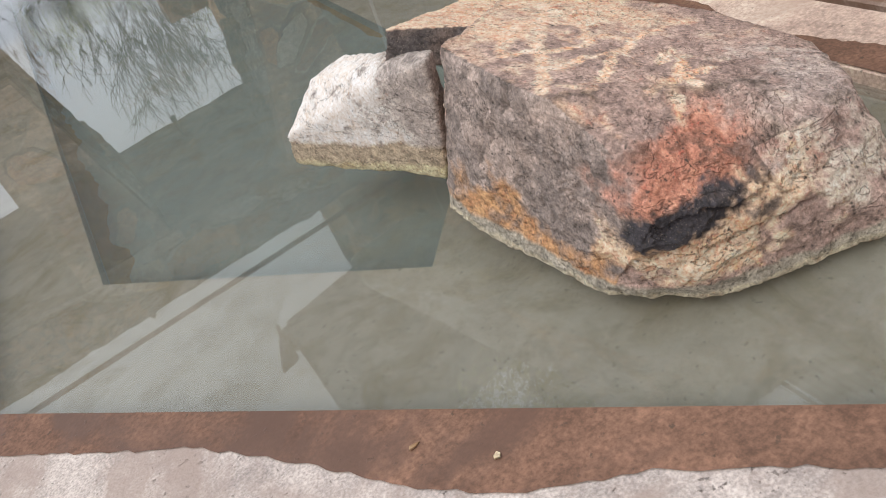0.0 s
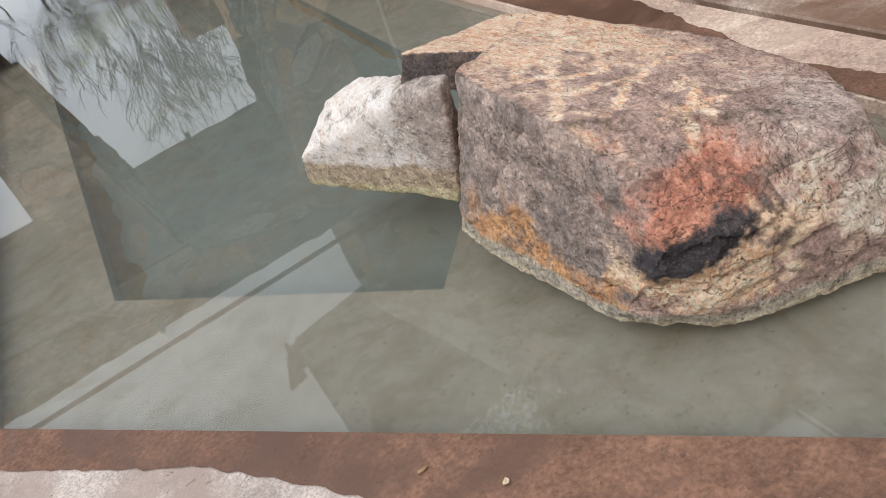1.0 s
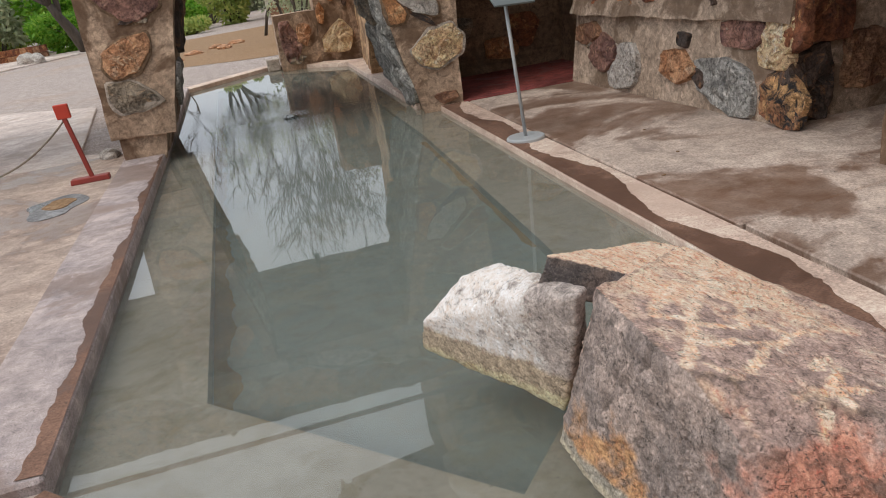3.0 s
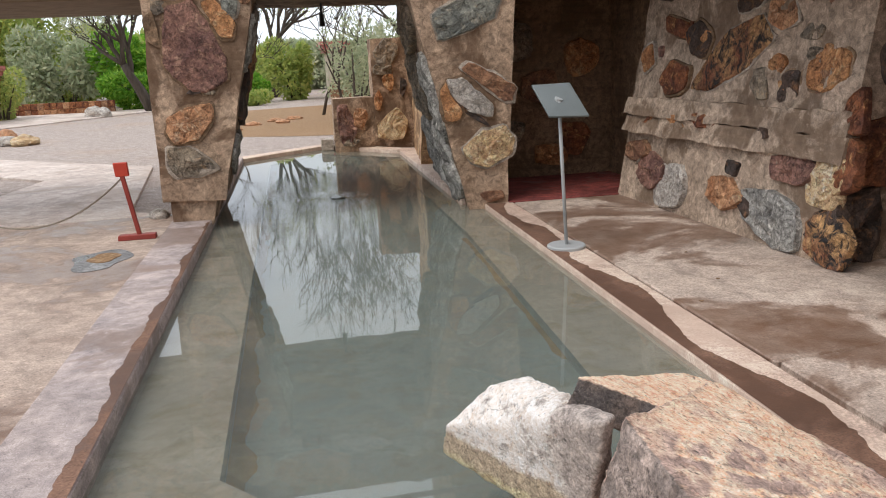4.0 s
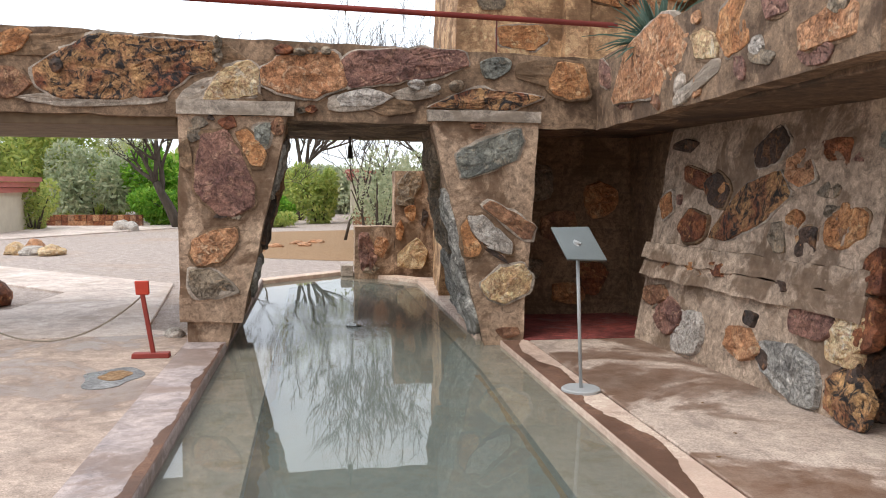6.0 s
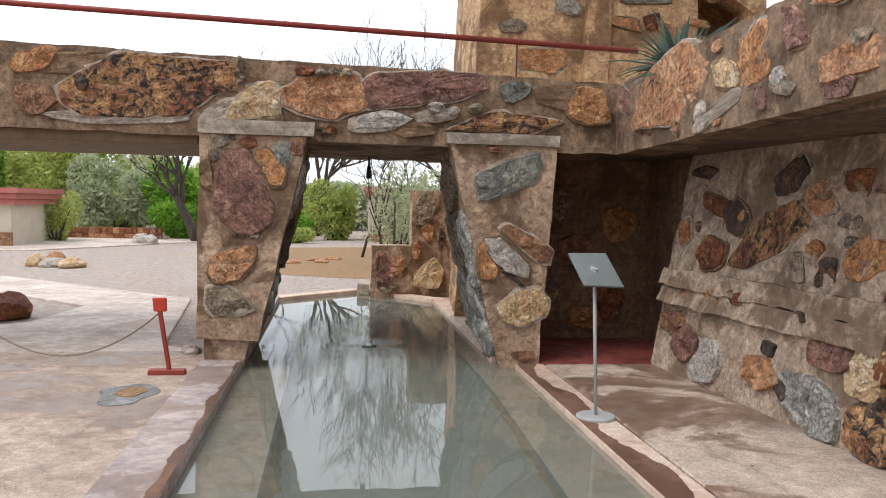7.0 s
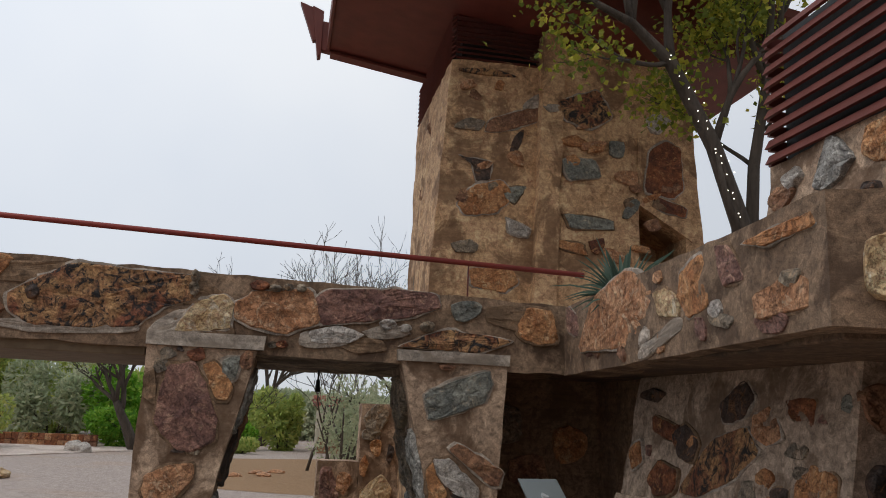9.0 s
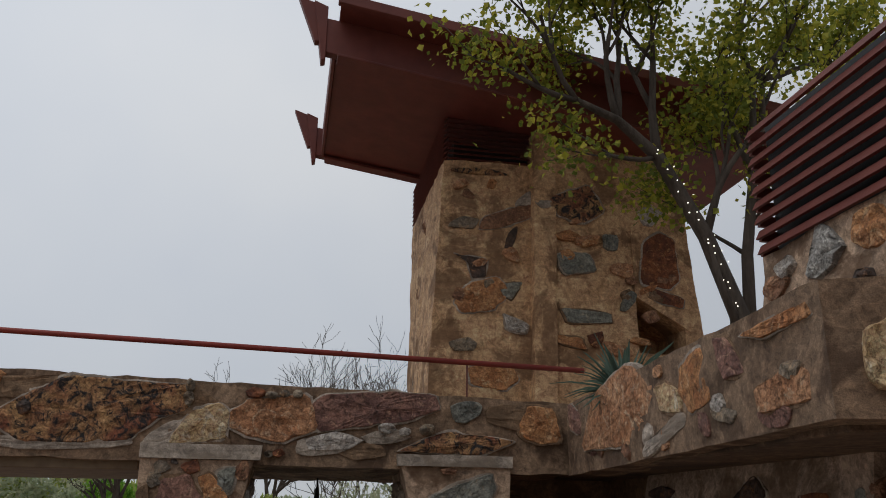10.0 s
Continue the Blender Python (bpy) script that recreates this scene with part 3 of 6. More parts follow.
def masonry(name, lo, hi, material, label, category, cut=0.16, amount=0.02, seed=1, group=""):
    bm = hexa(bmesh.new(), lo, hi)
    roughen(bm, cut, amount, 3.0, seed)
    return tagged(part(name, bm, material, None, smooth=False), label, category, group, "structure")


def quad(x0, x1, y0, y1, z):
    return [(x0, y0, z), (x1, y0, z), (x1, y1, z), (x0, y1, z)]


pillar_left = masonry("pillar_left", [(-1.19, Y0, 0.28), (-0.62, Y0, 0.27), (-0.66, 9.6, 0.27), (-1.19, 9.6, 0.28)],
                      [(-1.17, Y0, 2.20), (-0.18, Y0, 2.20), (-0.22, 9.6, 2.2), (-1.17, 9.6, 2.2)], M_WALL,
                      "tapered desert masonry pillar with large embedded stones", "pillar")
part("plinth", roughen(hexa(bmesh.new(), quad(-1.12, -0.76, Y0 + 0.05, 9.5, 0.04), quad(-1.12, -0.70, Y0 + 0.05, 9.5, 0.29)), 0.15, 0.012, 4), M_WALL, pillar_left, "dark recessed concrete foot")
part("cap", roughen(hexa(bmesh.new(), quad(-1.18, -0.13, Y0 - 0.03, 9.6, 2.20), quad(-1.18, -0.12, Y0 - 0.03, 9.6, 2.33)), 0.2, 0.006, 4), M_GREY, pillar_left, "smooth grey concrete cap band")
pillar_right = masonry("pillar_right", [(1.70, Y0, 0.0), (2.08, Y0, 0.0), (2.08, 9.3, 0.0), (1.86, 9.3, 0.0)],
                       [(1.16, Y0, 2.19), (2.22, Y0, 2.19), (2.22, 9.3, 2.19), (1.26, 9.3, 2.19)], M_WALL,
                       "tapered desert masonry pillar with a leaning inner face", "pillar", seed=3)
part("cap", roughen(hexa(bmesh.new(), quad(1.13, 2.23, Y0 - 0.03, 9.3, 2.18), quad(1.12, 2.235, Y0 - 0.03, 9.3, 2.285)), 0.2, 0.006, 4), M_GREY, pillar_right, "smooth grey concrete cap band")

beam = masonry("beam", [(-6.5, Y0 + 0.05, 2.24), (2.86, Y0 + 0.05, 2.13), (2.9, 10.46, 2.12), (-6.5, 10.46, 2.16)],
               [(-6.5, Y0 + 0.05, 3.05), (2.86, Y0 + 0.05, 2.82), (2.9, 10.46, 2.80), (-6.5, 10.46, 3.0)], M_WEATHERED,
               "long desert masonry beam with big weathered stones", "beam", 0.2, 0.03, 5)

slab("timber_lintel", [(-6.5, Y0 + 0.12), (-1.2, Y0 + 0.12), (-1.2, 10.3), (-6.5, 10.3)], 2.10, 2.2, M_WOOD, "dark stained timber lintel under the beam", "lintel")

# terrace parapet over the alcove wall
parapet = masonry("parapet", [(2.80, Y0, 2.12), (2.55, 3.35, 2.18), (3.0, 3.2, 2.18), (3.2, Y0, 2.12)],
                  [(2.80, Y0, 2.80), (2.55, 3.35, 2.84), (3.0, 3.2, 2.84), (3.2, Y0, 2.80)], M_WEATHERED, "masonry terrace parapet with set stones", "parapet", 0.16, 0.02, 7)
parapet_front = masonry("parapet_front", [(3.0, 3.2, 2.18), (2.56, 3.36, 2.18), (4.2, 1.9, 2.2), (5.0, 2.4, 2.2)][1:2] + [(4.4, 2.55, 2.2), (4.7, 2.9, 2.2), (3.0, 3.6, 2.18)],
                        [(2.56, 3.36, 2.84), (4.4, 2.55, 2.86), (4.7, 2.9, 2.86), (3.0, 3.6, 2.84)], M_WEATHERED, "masonry terrace parapet turning the corner", "parapet", 0.16, 0.02, 8)
# the soffit's shade is painted in by its near-black concrete
slab("terrace_soffit", [(2.95, 7.9), (2.72, 3.5), (4.5, 2.75), (9, 2.75), (9, 9.9), (2.95, 9.9)], 2.14, 2.32, M_SOFFIT_SHADE, "concrete soffit under the terrace with shade in its dark colour", "soffit")
wall_right = masonry("wall_right", [(3.24, 7.78, 0.0), (3.42, 4.70, 0.0), (4.4, 4.70, 0.0), (4.2, 7.78, 0.0)],
                     [(3.62, 7.78, 2.2), (3.62, 4.50, 2.2), (4.4, 4.5, 2.2), (4.2, 7.78, 2.2)], M_WALL_PALE, "battered desert masonry wall with many set stones", "wall", 0.14, 0.03, 9)
masonry("wall_back_right", [(3.26, 3.62, 0.0), (3.3, 2.2, 0.0), (4.4, 2.2, 0.0), (4.4, 3.62, 0.0)], [(3.5, 3.62, 2.2), (3.5, 2.2, 2.2), (4.4, 2.2, 2.2), (4.4, 3.62, 2.2)], M_WALL, "masonry pier beyond the dark opening", "wall", 0.16, 0.03, 10)
masonry("wall_opening_back", quad(4.4, 4.6, 1.5, 8.0, 0.0), quad(4.4, 4.6, 1.5, 8.0, 2.3), M_WALL, "dark masonry wall at the back of the opening", "wall", 0.3, 0.02, 11)
# alcove
slab("alcove_floor", [(2.1, 7.75), (3.4, 7.75), (4.3, 9.4), (2.2, 9.4)], -0.1, FLOOR + 0.01, M_REDFLOOR, "dark red painted alcove floor", "floor")
# the alcove's shade is put into its walls by this darker concrete
masonry("alcove_back", quad(2.2, 4.4, 9.25, 9.6, 0.0), quad(2.2, 4.4, 9.25, 9.6, 2.2), M_EARTH_AND_SHADE, "shaded masonry wall at the back of the alcove", "wall", 0.25, 0.03, 12)
masonry("alcove_side", quad(3.75, 4.2, 7.78, 9.3, 0.0), quad(3.75, 4.2, 7.78, 9.3, 2.2), M_EARTH_AND_SHADE, "shaded masonry side wall of the alcove", "wall", 0.25, 0.03, 13)

# ---- tower ----
tower = masonry("tower", [(1.74, 11.0, 0.0), (3.5, 11.0, 0.0), (3.5, 14.2, 0.0), (2.09, 14.2, 0.0)],
                [(2.125, 11.0, 6.82), (3.5, 11.0, 6.86), (3.5, 14.2, 6.86), (2.14, 14.2, 6.82)], M_TOWER, "tall desert masonry tower with set stones", "tower", 0.2, 0.035, 15)
part("rear_mass", roughen(hexa(bmesh.new(), quad(3.45, 6.25, 11.85, 14.2, 0.0), quad(3.45, 5.8, 11.85, 14.2, 6.9)), 0.4, 0.03, 3), M_TOWER, tower)


def pier_block(x0, x1, zl0, zl1, zh0, zh1, front, seed, bx=0.0):
    """A piece of the projecting face; zl, zh: lower and upper heights at its two ends; bx: how far its right end leans in."""
    lo = [(x0, front, zl0), (x1, front, zl1), (x1, 11.95, zl1), (x0, 11.95, zl0)]
    hi = [(x0, front + 0.03, zh0), (x1 - bx, front + 0.03, zh1), (x1 - bx, 11.95, zh1), (x0, 11.95, zh0)]
    part("pier", roughen(hexa(bmesh.new(), lo, hi), 0.22, 0.025, 3, seed), M_TOWER, tower, "projecting masonry face")


# the face leaves a dark slanted opening low on its free side
pier_block(3.46, 5.0, 0.0, 0.0, 7.2, 7.2, 10.845, 1)
pier_block(4.98, 5.82, 4.84, 4.34, 7.2, 7.2, 10.84, 2, 0.06)
pier_block(5.74, 6.42, 0.0, 0.0, 7.2, 7.2, 10.85, 3, 0.66)
pier_block(4.98, 5.78, 0.0, 0.0, 4.0, 4.0, 10.85, 4)
part("corner_post", roughen(hexa(bmesh.new(), quad(3.40, 3.72, 10.80, 11.1, 2.9), quad(3.50, 3.84, 10.84, 11.1, 7.66)), 0.25, 0.02, 3), M_TOWER, tower, "upright masonry rib")


def roof_z(x):
    return 7.82 - 0.15 * (x - 0.25)


def slats(parent, a, b, z0, z1, count, out, drop=0.06, thick=0.03):
    """Overlapping boards from a to b, one above another."""
    a, b, o = Vector((*a, 0)), Vector((*b, 0)), Vector((*out, 0))
    step = (z1 - z0) / count
    for i in range(count):
        z = z0 + i * step
        lo = [a + o * thick, b + o * thick, b, a]
        hi = [a + o * drop, b + o * drop, b + o * (drop - thick), a + o * (drop - thick)]
        bm = hexa(bmesh.new(), [(p.x, p.y, z) for p in hi], [(p.x, p.y, z + step * 0.62) for p in lo])
        part("slat", bm, M_RED, parent)


tower_louvers = tagged(new("tower_louvers"), "dark red timber louvers under the tower roof", "louvers")
# added black solid stands in for the shade between the slats
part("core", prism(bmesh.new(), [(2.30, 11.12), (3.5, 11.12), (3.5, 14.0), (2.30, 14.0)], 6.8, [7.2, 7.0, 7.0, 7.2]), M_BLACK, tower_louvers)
slats(tower_louvers, (2.20, 11.06), (3.46, 11.06), 6.84, 7.58, 9, (0, -1), 0.09, 0.03)
slats(tower_louvers, (2.20, 14.1), (2.20, 11.02), 6.84, 7.58, 9, (-1, 0), 0.09, 0.03)
roof = tagged(new("tower_roof"), "dark red cantilevered sloping roof on the tower", "roof")


def roof_bar(name, x0, x1, y0, y1, up, thick, material=M_RED, label=""):
    """A board that follows the roof's slope; up: metres of its underside over the soffit."""
    lo = [(x, y, roof_z(x) + up) for x, y in ((x0, y0), (x1, y0), (x1, y1), (x0, y1))]
    hi = [(x, y, z + thick) for x, y, z in lo]
    return part(name, bevel(hexa(bmesh.new(), lo, hi), 0.008, 1), material, roof, label)


roof_bar("soffit", 0.40, 6.9, 10.1, 13.42, 0.02, 0.06)
roof_bar("deck", 0.42, 6.9, 9.5, 13.7, 0.52, 0.06)
roof_bar("fascia", 0.38, 6.9, 9.42, 9.52, 0.46, 0.15)
for y in (9.95, 13.4):
    roof_bar("rafter", 0.22, 6.9, y, y + 0.15, -0.02, 0.54)
    roof_bar("bottom_flange", 0.42, 6.9, y - 0.05, y + 0.2, -0.06, 0.04)
roof_bar("edge_board", 0.35, 0.40, 10.1, 13.4, -0.02, 0.5)
for y in (9.93, 13.38):
    # stepped tail of each rafter: a tall slanted plate and a shorter cap in front of it
    for nm, xa, xb, za, zb in (("end_block", 0.20, 0.06, -0.20, 0.74), ("end_cap", 0.10, -0.16, 0.10, 0.80)):
        lo = [(xa, y, roof_z(0) + za), (0.26, y, roof_z(0) + za + 0.02), (0.26, y + 0.19, roof_z(0) + za + 0.02), (xa, y + 0.19, roof_z(0) + za)]
        hi = [(xb, y, roof_z(0) + zb), (0.26, y, roof_z(0) + 0.66), (0.26, y + 0.19, roof_z(0) + 0.66), (xb, y + 0.19, roof_z(0) + zb)]
        if nm == "end_cap":
            lo, hi = [(x, yy + 0.03 * (1 if yy == y else -1), z) for x, yy, z in lo], [(x, yy + 0.03 * (1 if yy == y else -1), z) for x, yy, z in hi]
        part(nm, bevel(hexa(bmesh.new(), lo, hi), 0.008, 1), M_RED, roof)

# ---- upper house: masonry and louvers over the terrace ----
upper_wall = masonry("upper_wall", [(3.5, 5.5, 2.3), (3.5, 1.5, 2.3), (4.2, 1.5, 2.3), (4.2, 5.5, 2.3)], [(3.62, 5.45, 3.68), (3.62, 1.5, 3.68), (4.2, 1.5, 3.68), (4.2, 5.45, 3.68)], M_WALL, "masonry wall of the upper house", "wall", 0.2, 0.03, 21)
house_louvers = tagged(new("house_louvers"), "dark red timber louvers of the upper house", "louvers")
# here too a black solid is added as shade behind the slats
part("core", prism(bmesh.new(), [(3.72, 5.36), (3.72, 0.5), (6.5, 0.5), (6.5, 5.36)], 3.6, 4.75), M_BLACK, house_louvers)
slats(house_louvers, (3.64, 5.42), (3.64, 0.5), 3.68, 4.78, 9, (-1, 0), 0.075, 0.035)
slats(house_louvers, (6.5, 5.40), (3.62, 5.40), 3.68, 4.78, 9, (0, 1), 0.06, 0.035)
masonry("terrace_deck", quad(2.9, 9, 3.3, 10.8, 2.33), quad(2.9, 9, 3.3, 10.8, 2.45), M_PATIO, "concrete terrace floor behind the parapet", "terrace", 0.6, 0.01, 22)

# plain walls added out of view behind the viewer, to block sky light
slab("house_wall_behind", [(-9, -6.2), (9, -6.2), (9, -5.8), (-9, -5.8)], 0.0, 4.2, M_WALL, "plain unseen wall added to dim the court", "wall")
slab("house_wall_side", [(6.4, -6), (6.8, -6), (6.8, 2.2), (6.4, 2.2)], 0.0, 4.2, M_WALL, "plain unseen wall added to dim the court", "wall")


# ---- the boulder in the pool ----
FACET = []


def boulder_mesh(centre, planes, level, blunt, lumps, seed, ledge=()):
    """A rock as a ball of rays met by cleavage planes (point, outward normal), with blunted edges and layered noise."""
    bm = bmesh.new()
    bmesh.ops.create_icosphere(bm, subdivisions=level, radius=1.0)
    c = Vector(centre)
    cuts = []
    for p, n in planes:
        n = Vector(n).normalized()
        cuts.append((n, n.dot(Vector(p) - c)))
    off = Vector((seed, seed * 2.3, -seed))
    FACET.clear()
    for v in bm.verts:
        d = v.co.normalized()
        best = []
        for n, h in cuts:
            k = n.dot(d)
            if k > 0.02:
                best.append((h / k, len(best), cuts.index((n, h))))
        best.sort()
        a, _, facet = best[0]
        b = best[1][0] if len(best) > 1 else a * 3
        a -= blunt * math.exp(-(b - a) / (2.0 * blunt)) * 0.7
        p = c + d * a
        big = noise.fractal(p * 3.2 + off, 1.0, 2.0, 5)
        fine = noise.fractal(p * 19.0 + off, 0.7, 2.1, 5)
        crag = abs(noise.noise(p * 5.0 + off * 2 + Vector((0, 0, 1)) * big))
        flake = noise.noise(Vector((p.x * 5, p.y * 5, p.z * 26)) + off)
        flake = math.floor(flake * 4) / 4
        ridge = 1.0 - abs(noise.fractal(p * 9.0 + off * 3, 0.9, 2.0, 3)) * 2.2
        move = lumps * 0.8 * big + lumps * 0.3 * fine + lumps * 0.35 * max(0.0, ridge) ** 2 + lumps * 0.35 * flake - lumps * 0.35 * max(0.0, 0.05 - crag) / 0.05
        if ledge and p.y < 1.27 and facet in ledge:
            # broken ledges run across the lower front
            for z0, deep in ((0.30, 0.020), (0.215, 0.016)):
                edge = z0 + 0.05 * big + 0.012 * fine + 0.10 * (p.x - 0.9)
                move -= deep * max(0.0, 1.0 - max(0.0, edge - p.z) / 0.055) if p.z < edge else 0.0
        FACET.append((facet, b - a))
        v.co = p + d * move
    return bm


def near_line(p, a, b):
    """Plan distance from p to the segment a-b."""
    ax, ay = a
    bx, by = b
    dx, dy = bx - ax, by - ay
    f = max(0.0, min(1.0, ((p.x - ax) * dx + (p.y - ay) * dy) / (dx * dx + dy * dy + 1e-9)))
    return math.hypot(p.x - ax - f * dx, p.y - ay - f * dy)


# pecked marks on the flat top, as strokes in plan
MARKS = [((1.28, 2.04), (1.04, 1.71)), ((1.04, 1.71), (0.81, 1.35)), ((1.14, 1.87), (1.04, 1.84)), ((1.04, 1.84), (0.9, 1.66)), ((0.89, 1.64), (0.98, 1.63)), ((1.14, 1.84), (1.2, 1.77)),
         ((1.2, 1.77), (1.13, 1.62)), ((1.13, 1.62), (0.98, 1.6)), ((1.35, 1.65), (1.25, 1.61)), ((1.19, 1.67), (1.25, 1.61)), ((1.25, 1.61), (1.14, 1.52)), ((1.14, 1.52), (1.03, 1.52)),
         ((1.13, 1.53), (0.98, 1.38)), ((1.03, 1.52), (0.92, 1.5)), ((1.17, 1.42), (1.23, 1.47)), ((1.23, 1.47), (1.24, 1.43)), ((1.24, 1.43), (1.14, 1.33)),
         ((1.14, 1.33), (1.03, 1.29)), ((1.15, 1.34), (1.24, 1.34)), ((1.12, 1.32), (1.03, 1.21)), ((1.03, 1.21), (1.02, 1.16)), ((1.16, 1.32), (1.12, 1.23)), ((0.89, 1.39), (0.92, 1.35))]


def patch(p, at, size, wob):
    """1 in the middle of an uneven blotch, 0 outside it."""
    q = Vector(((p.x - at[0]) / size[0], (p.y - at[1]) / size[1], (p.z - at[2]) / size[2]))
    return max(0.0, min(1.0, 2.2 * (1.0 - q.length + 0.55 * wob)))


def lay_colours(ob, fn):
    """One colour layer on the vertices: the pigment of each spot of the stone."""
    me = ob.data
    layer = me.color_attributes.new("pigment", "FLOAT_COLOR", "POINT")
    for v in me.vertices:
        c = fn(v.co, v.normal, *FACET[v.index])
        layer.data[v.index].color = (*c, 1.0)


def lerp3(a, b, f):
    f = max(0.0, min(1.0, f))
    return tuple(x + (y - x) * f for x, y in zip(a, b))


VARNISH, VARNISH_2, SAND, PEACH = (0.36, 0.25, 0.21), (0.54, 0.375, 0.305), (0.80, 0.56, 0.38), (0.80, 0.53, 0.37)
RUST_RED, SOOT, OCHRE, GREYED, CRUST, LIME = (0.52, 0.22, 0.145), (0.055, 0.05, 0.056), (0.52, 0.31, 0.155), (0.50, 0.42, 0.375), (0.36, 0.315, 0.25), (0.50, 0.43, 0.31)


def body_colour(p, n, facet, gap):
    w1 = noise.fractal(p * 4.0, 1.0, 2.0, 5)
    w2 = noise.fractal(p * 14.0 + Vector((5, 1, 2)), 0.8, 2.0, 5)
    w3 = noise.fractal(p * 45.0, 0.7, 2.0, 3)
    c = lerp3(VARNISH, VARNISH_2, 0.5 + 0.9 * w1 + 0.5 * w2)
    c = lerp3(c, PEACH, 1.3 * (w2 + 0.3 * w3 - 0.3))
    left = facet in (6, 7, 8)
    if facet in (0, 1):
        far = (p.y - 1.55) * 2.6 + (0.95 - p.x) * 0.9
        c = lerp3(c, PEACH, far + 1.3 * w1 + 0.5 * w2)
        if p.z > 0.28:
            d = min(near_line(p + Vector((w2, w3, 0)) * 0.012, a, b) for a, b in MARKS)
            c = lerp3(c, (0.88, 0.61, 0.43), (1.25 - max(0.0, d - 0.006) / 0.011) * (0.85 + 0.7 * w3))
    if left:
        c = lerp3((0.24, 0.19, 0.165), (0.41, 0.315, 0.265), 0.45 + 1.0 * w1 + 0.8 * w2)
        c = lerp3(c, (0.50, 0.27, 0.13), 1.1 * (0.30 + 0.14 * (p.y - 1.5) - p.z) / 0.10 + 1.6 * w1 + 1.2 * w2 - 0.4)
    c = lerp3(c, SAND, patch(p, (0.97, 1.06, 0.24), (0.38, 0.2, 0.18), w1 + w2))
    c = lerp3(c, RUST_RED, 0.95 * patch(p, (0.93, 1.14, 0.40), (0.26, 0.17, 0.10), w1 + 0.7 * w2))
    c = lerp3(c, OCHRE, patch(p, (0.78, 1.10, 0.27), (0.12, 0.10, 0.10), w2))
    c = lerp3(c, SOOT, 1.5 * patch(p, (0.87, 1.10, 0.295), (0.22, 0.13, 0.065), 0.7 * w2 + 0.4 * w1 + 0.3 * w3))
    c = lerp3(c, SOOT, 1.2 * patch(p, (0.765, 1.19, 0.37), (0.05, 0.08, 0.09), w2))
    c = lerp3(c, SOOT, 0.8 * patch(p, (1.08, 1.03, 0.25), (0.05, 0.05, 0.03), w2 * 1.5))
    c = lerp3(c, (0.60, 0.50, 0.41), 0.9 * patch(p, (1.35, 0.98, 0.22), (0.22, 0.2, 0.09), w2 * 1.4))
    c = lerp3(c, GREYED, 0.55 * patch(p, (1.38, 1.2, 0.33), (0.26, 0.24, 0.16), w1 + w2))
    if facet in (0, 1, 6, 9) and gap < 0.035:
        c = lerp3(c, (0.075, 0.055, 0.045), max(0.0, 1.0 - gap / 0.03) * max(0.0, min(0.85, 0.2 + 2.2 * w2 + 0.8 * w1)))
    over = p.z - 0.06 - 0.14 * (p.y - 1.2)
    c = lerp3(c, CRUST, (0.062 + 0.025 * w1 - over) / 0.012)
    c = lerp3(c, LIME, (0.026 + 0.01 * w2 - over) / 0.01)
    c = lerp3(c, (0.07, 0.055, 0.045), 1.6 * (abs(w2) < 0.010) * (0.5 + w3))
    return c


def rear_colour(p, n, facet, gap):
    c = body_colour(p, n, 0, 1.0)
    if n.z < 0.6:
        w = noise.fractal(p * 12.0, 0.9, 2.0, 5)
        c = lerp3((0.10, 0.085, 0.08), (0.20, 0.15, 0.125), 0.45 + 1.4 * w)
    return c


def head_colour(p, n, facet, gap):
    w1 = noise.fractal(p * 5.0 + Vector((3, 0, 0)), 1.0, 2.0, 5)
    w2 = noise.fractal(p * 18.0, 0.8, 2.0, 5)
    white = (p.y - 2.0) * 5.0 + 0.25 + 0.8 * w1
    c = lerp3((0.40, 0.335, 0.295), (0.80, 0.715, 0.64), white)
    c = lerp3(c, (0.24, 0.2, 0.18), 1.4 * (w2 - 0.25))
    c = lerp3(c, (0.43, 0.335, 0.235), (0.305 + 0.03 * w1 - p.z) / 0.02)
    c = lerp3(c, (0.56, 0.47, 0.29), (0.235 + 0.02 * w2 - p.z) / 0.015)
    return c


def rock_paint():
    k = Nodes("boulder_stone", rough=0.82)
    a = k.n.new("ShaderNodeAttribute")
    a.attribute_name = "pigment"
    grain = k.noise(120, 4, 0.7)
    col = k.mix(0.6, a.outputs["Color"], k.ramp(grain, (0.3, 0.2), (0.7, 0.95)), "OVERLAY")
    col = k.mix(0.7, col, k.ramp(k.noise(26, 8, 0.75, 0.6), (0.34, 0.12), (0.66, 0.92)), "OVERLAY")
    seam = k.ramp(k.noise(4.2, 5, 0.62, 0.4, (1, 1, 1.8)), (0.494, 0.0), (0.5, 0.55), (0.506, 0.0))
    col = k.mix(seam, col, k.mix(0.75, col, (0.025, 0.02, 0.016)))
    speck = k.ramp(k.noise(260, 2, 0.6), (0.62, 0.0), (0.7, 0.6))
    col = k.mix(speck, col, k.mix(0.5, col, (0.75, 0.6, 0.48)))
    pits = k.ramp(k.noise(75, 4, 0.7), (0.33, 0.85), (0.4, 0.0))
    col = k.mix(pits, col, k.mix(0.75, col, (0.03, 0.025, 0.02)))
    h = k.mix(0.35, k.mix(0.45, k.noise(34, 8, 0.78, 0.5), grain), k.mix(1.0, (0.5, 0.5, 0.5), seam, "SUBTRACT"))
    return k.done(col, h, 0.02)


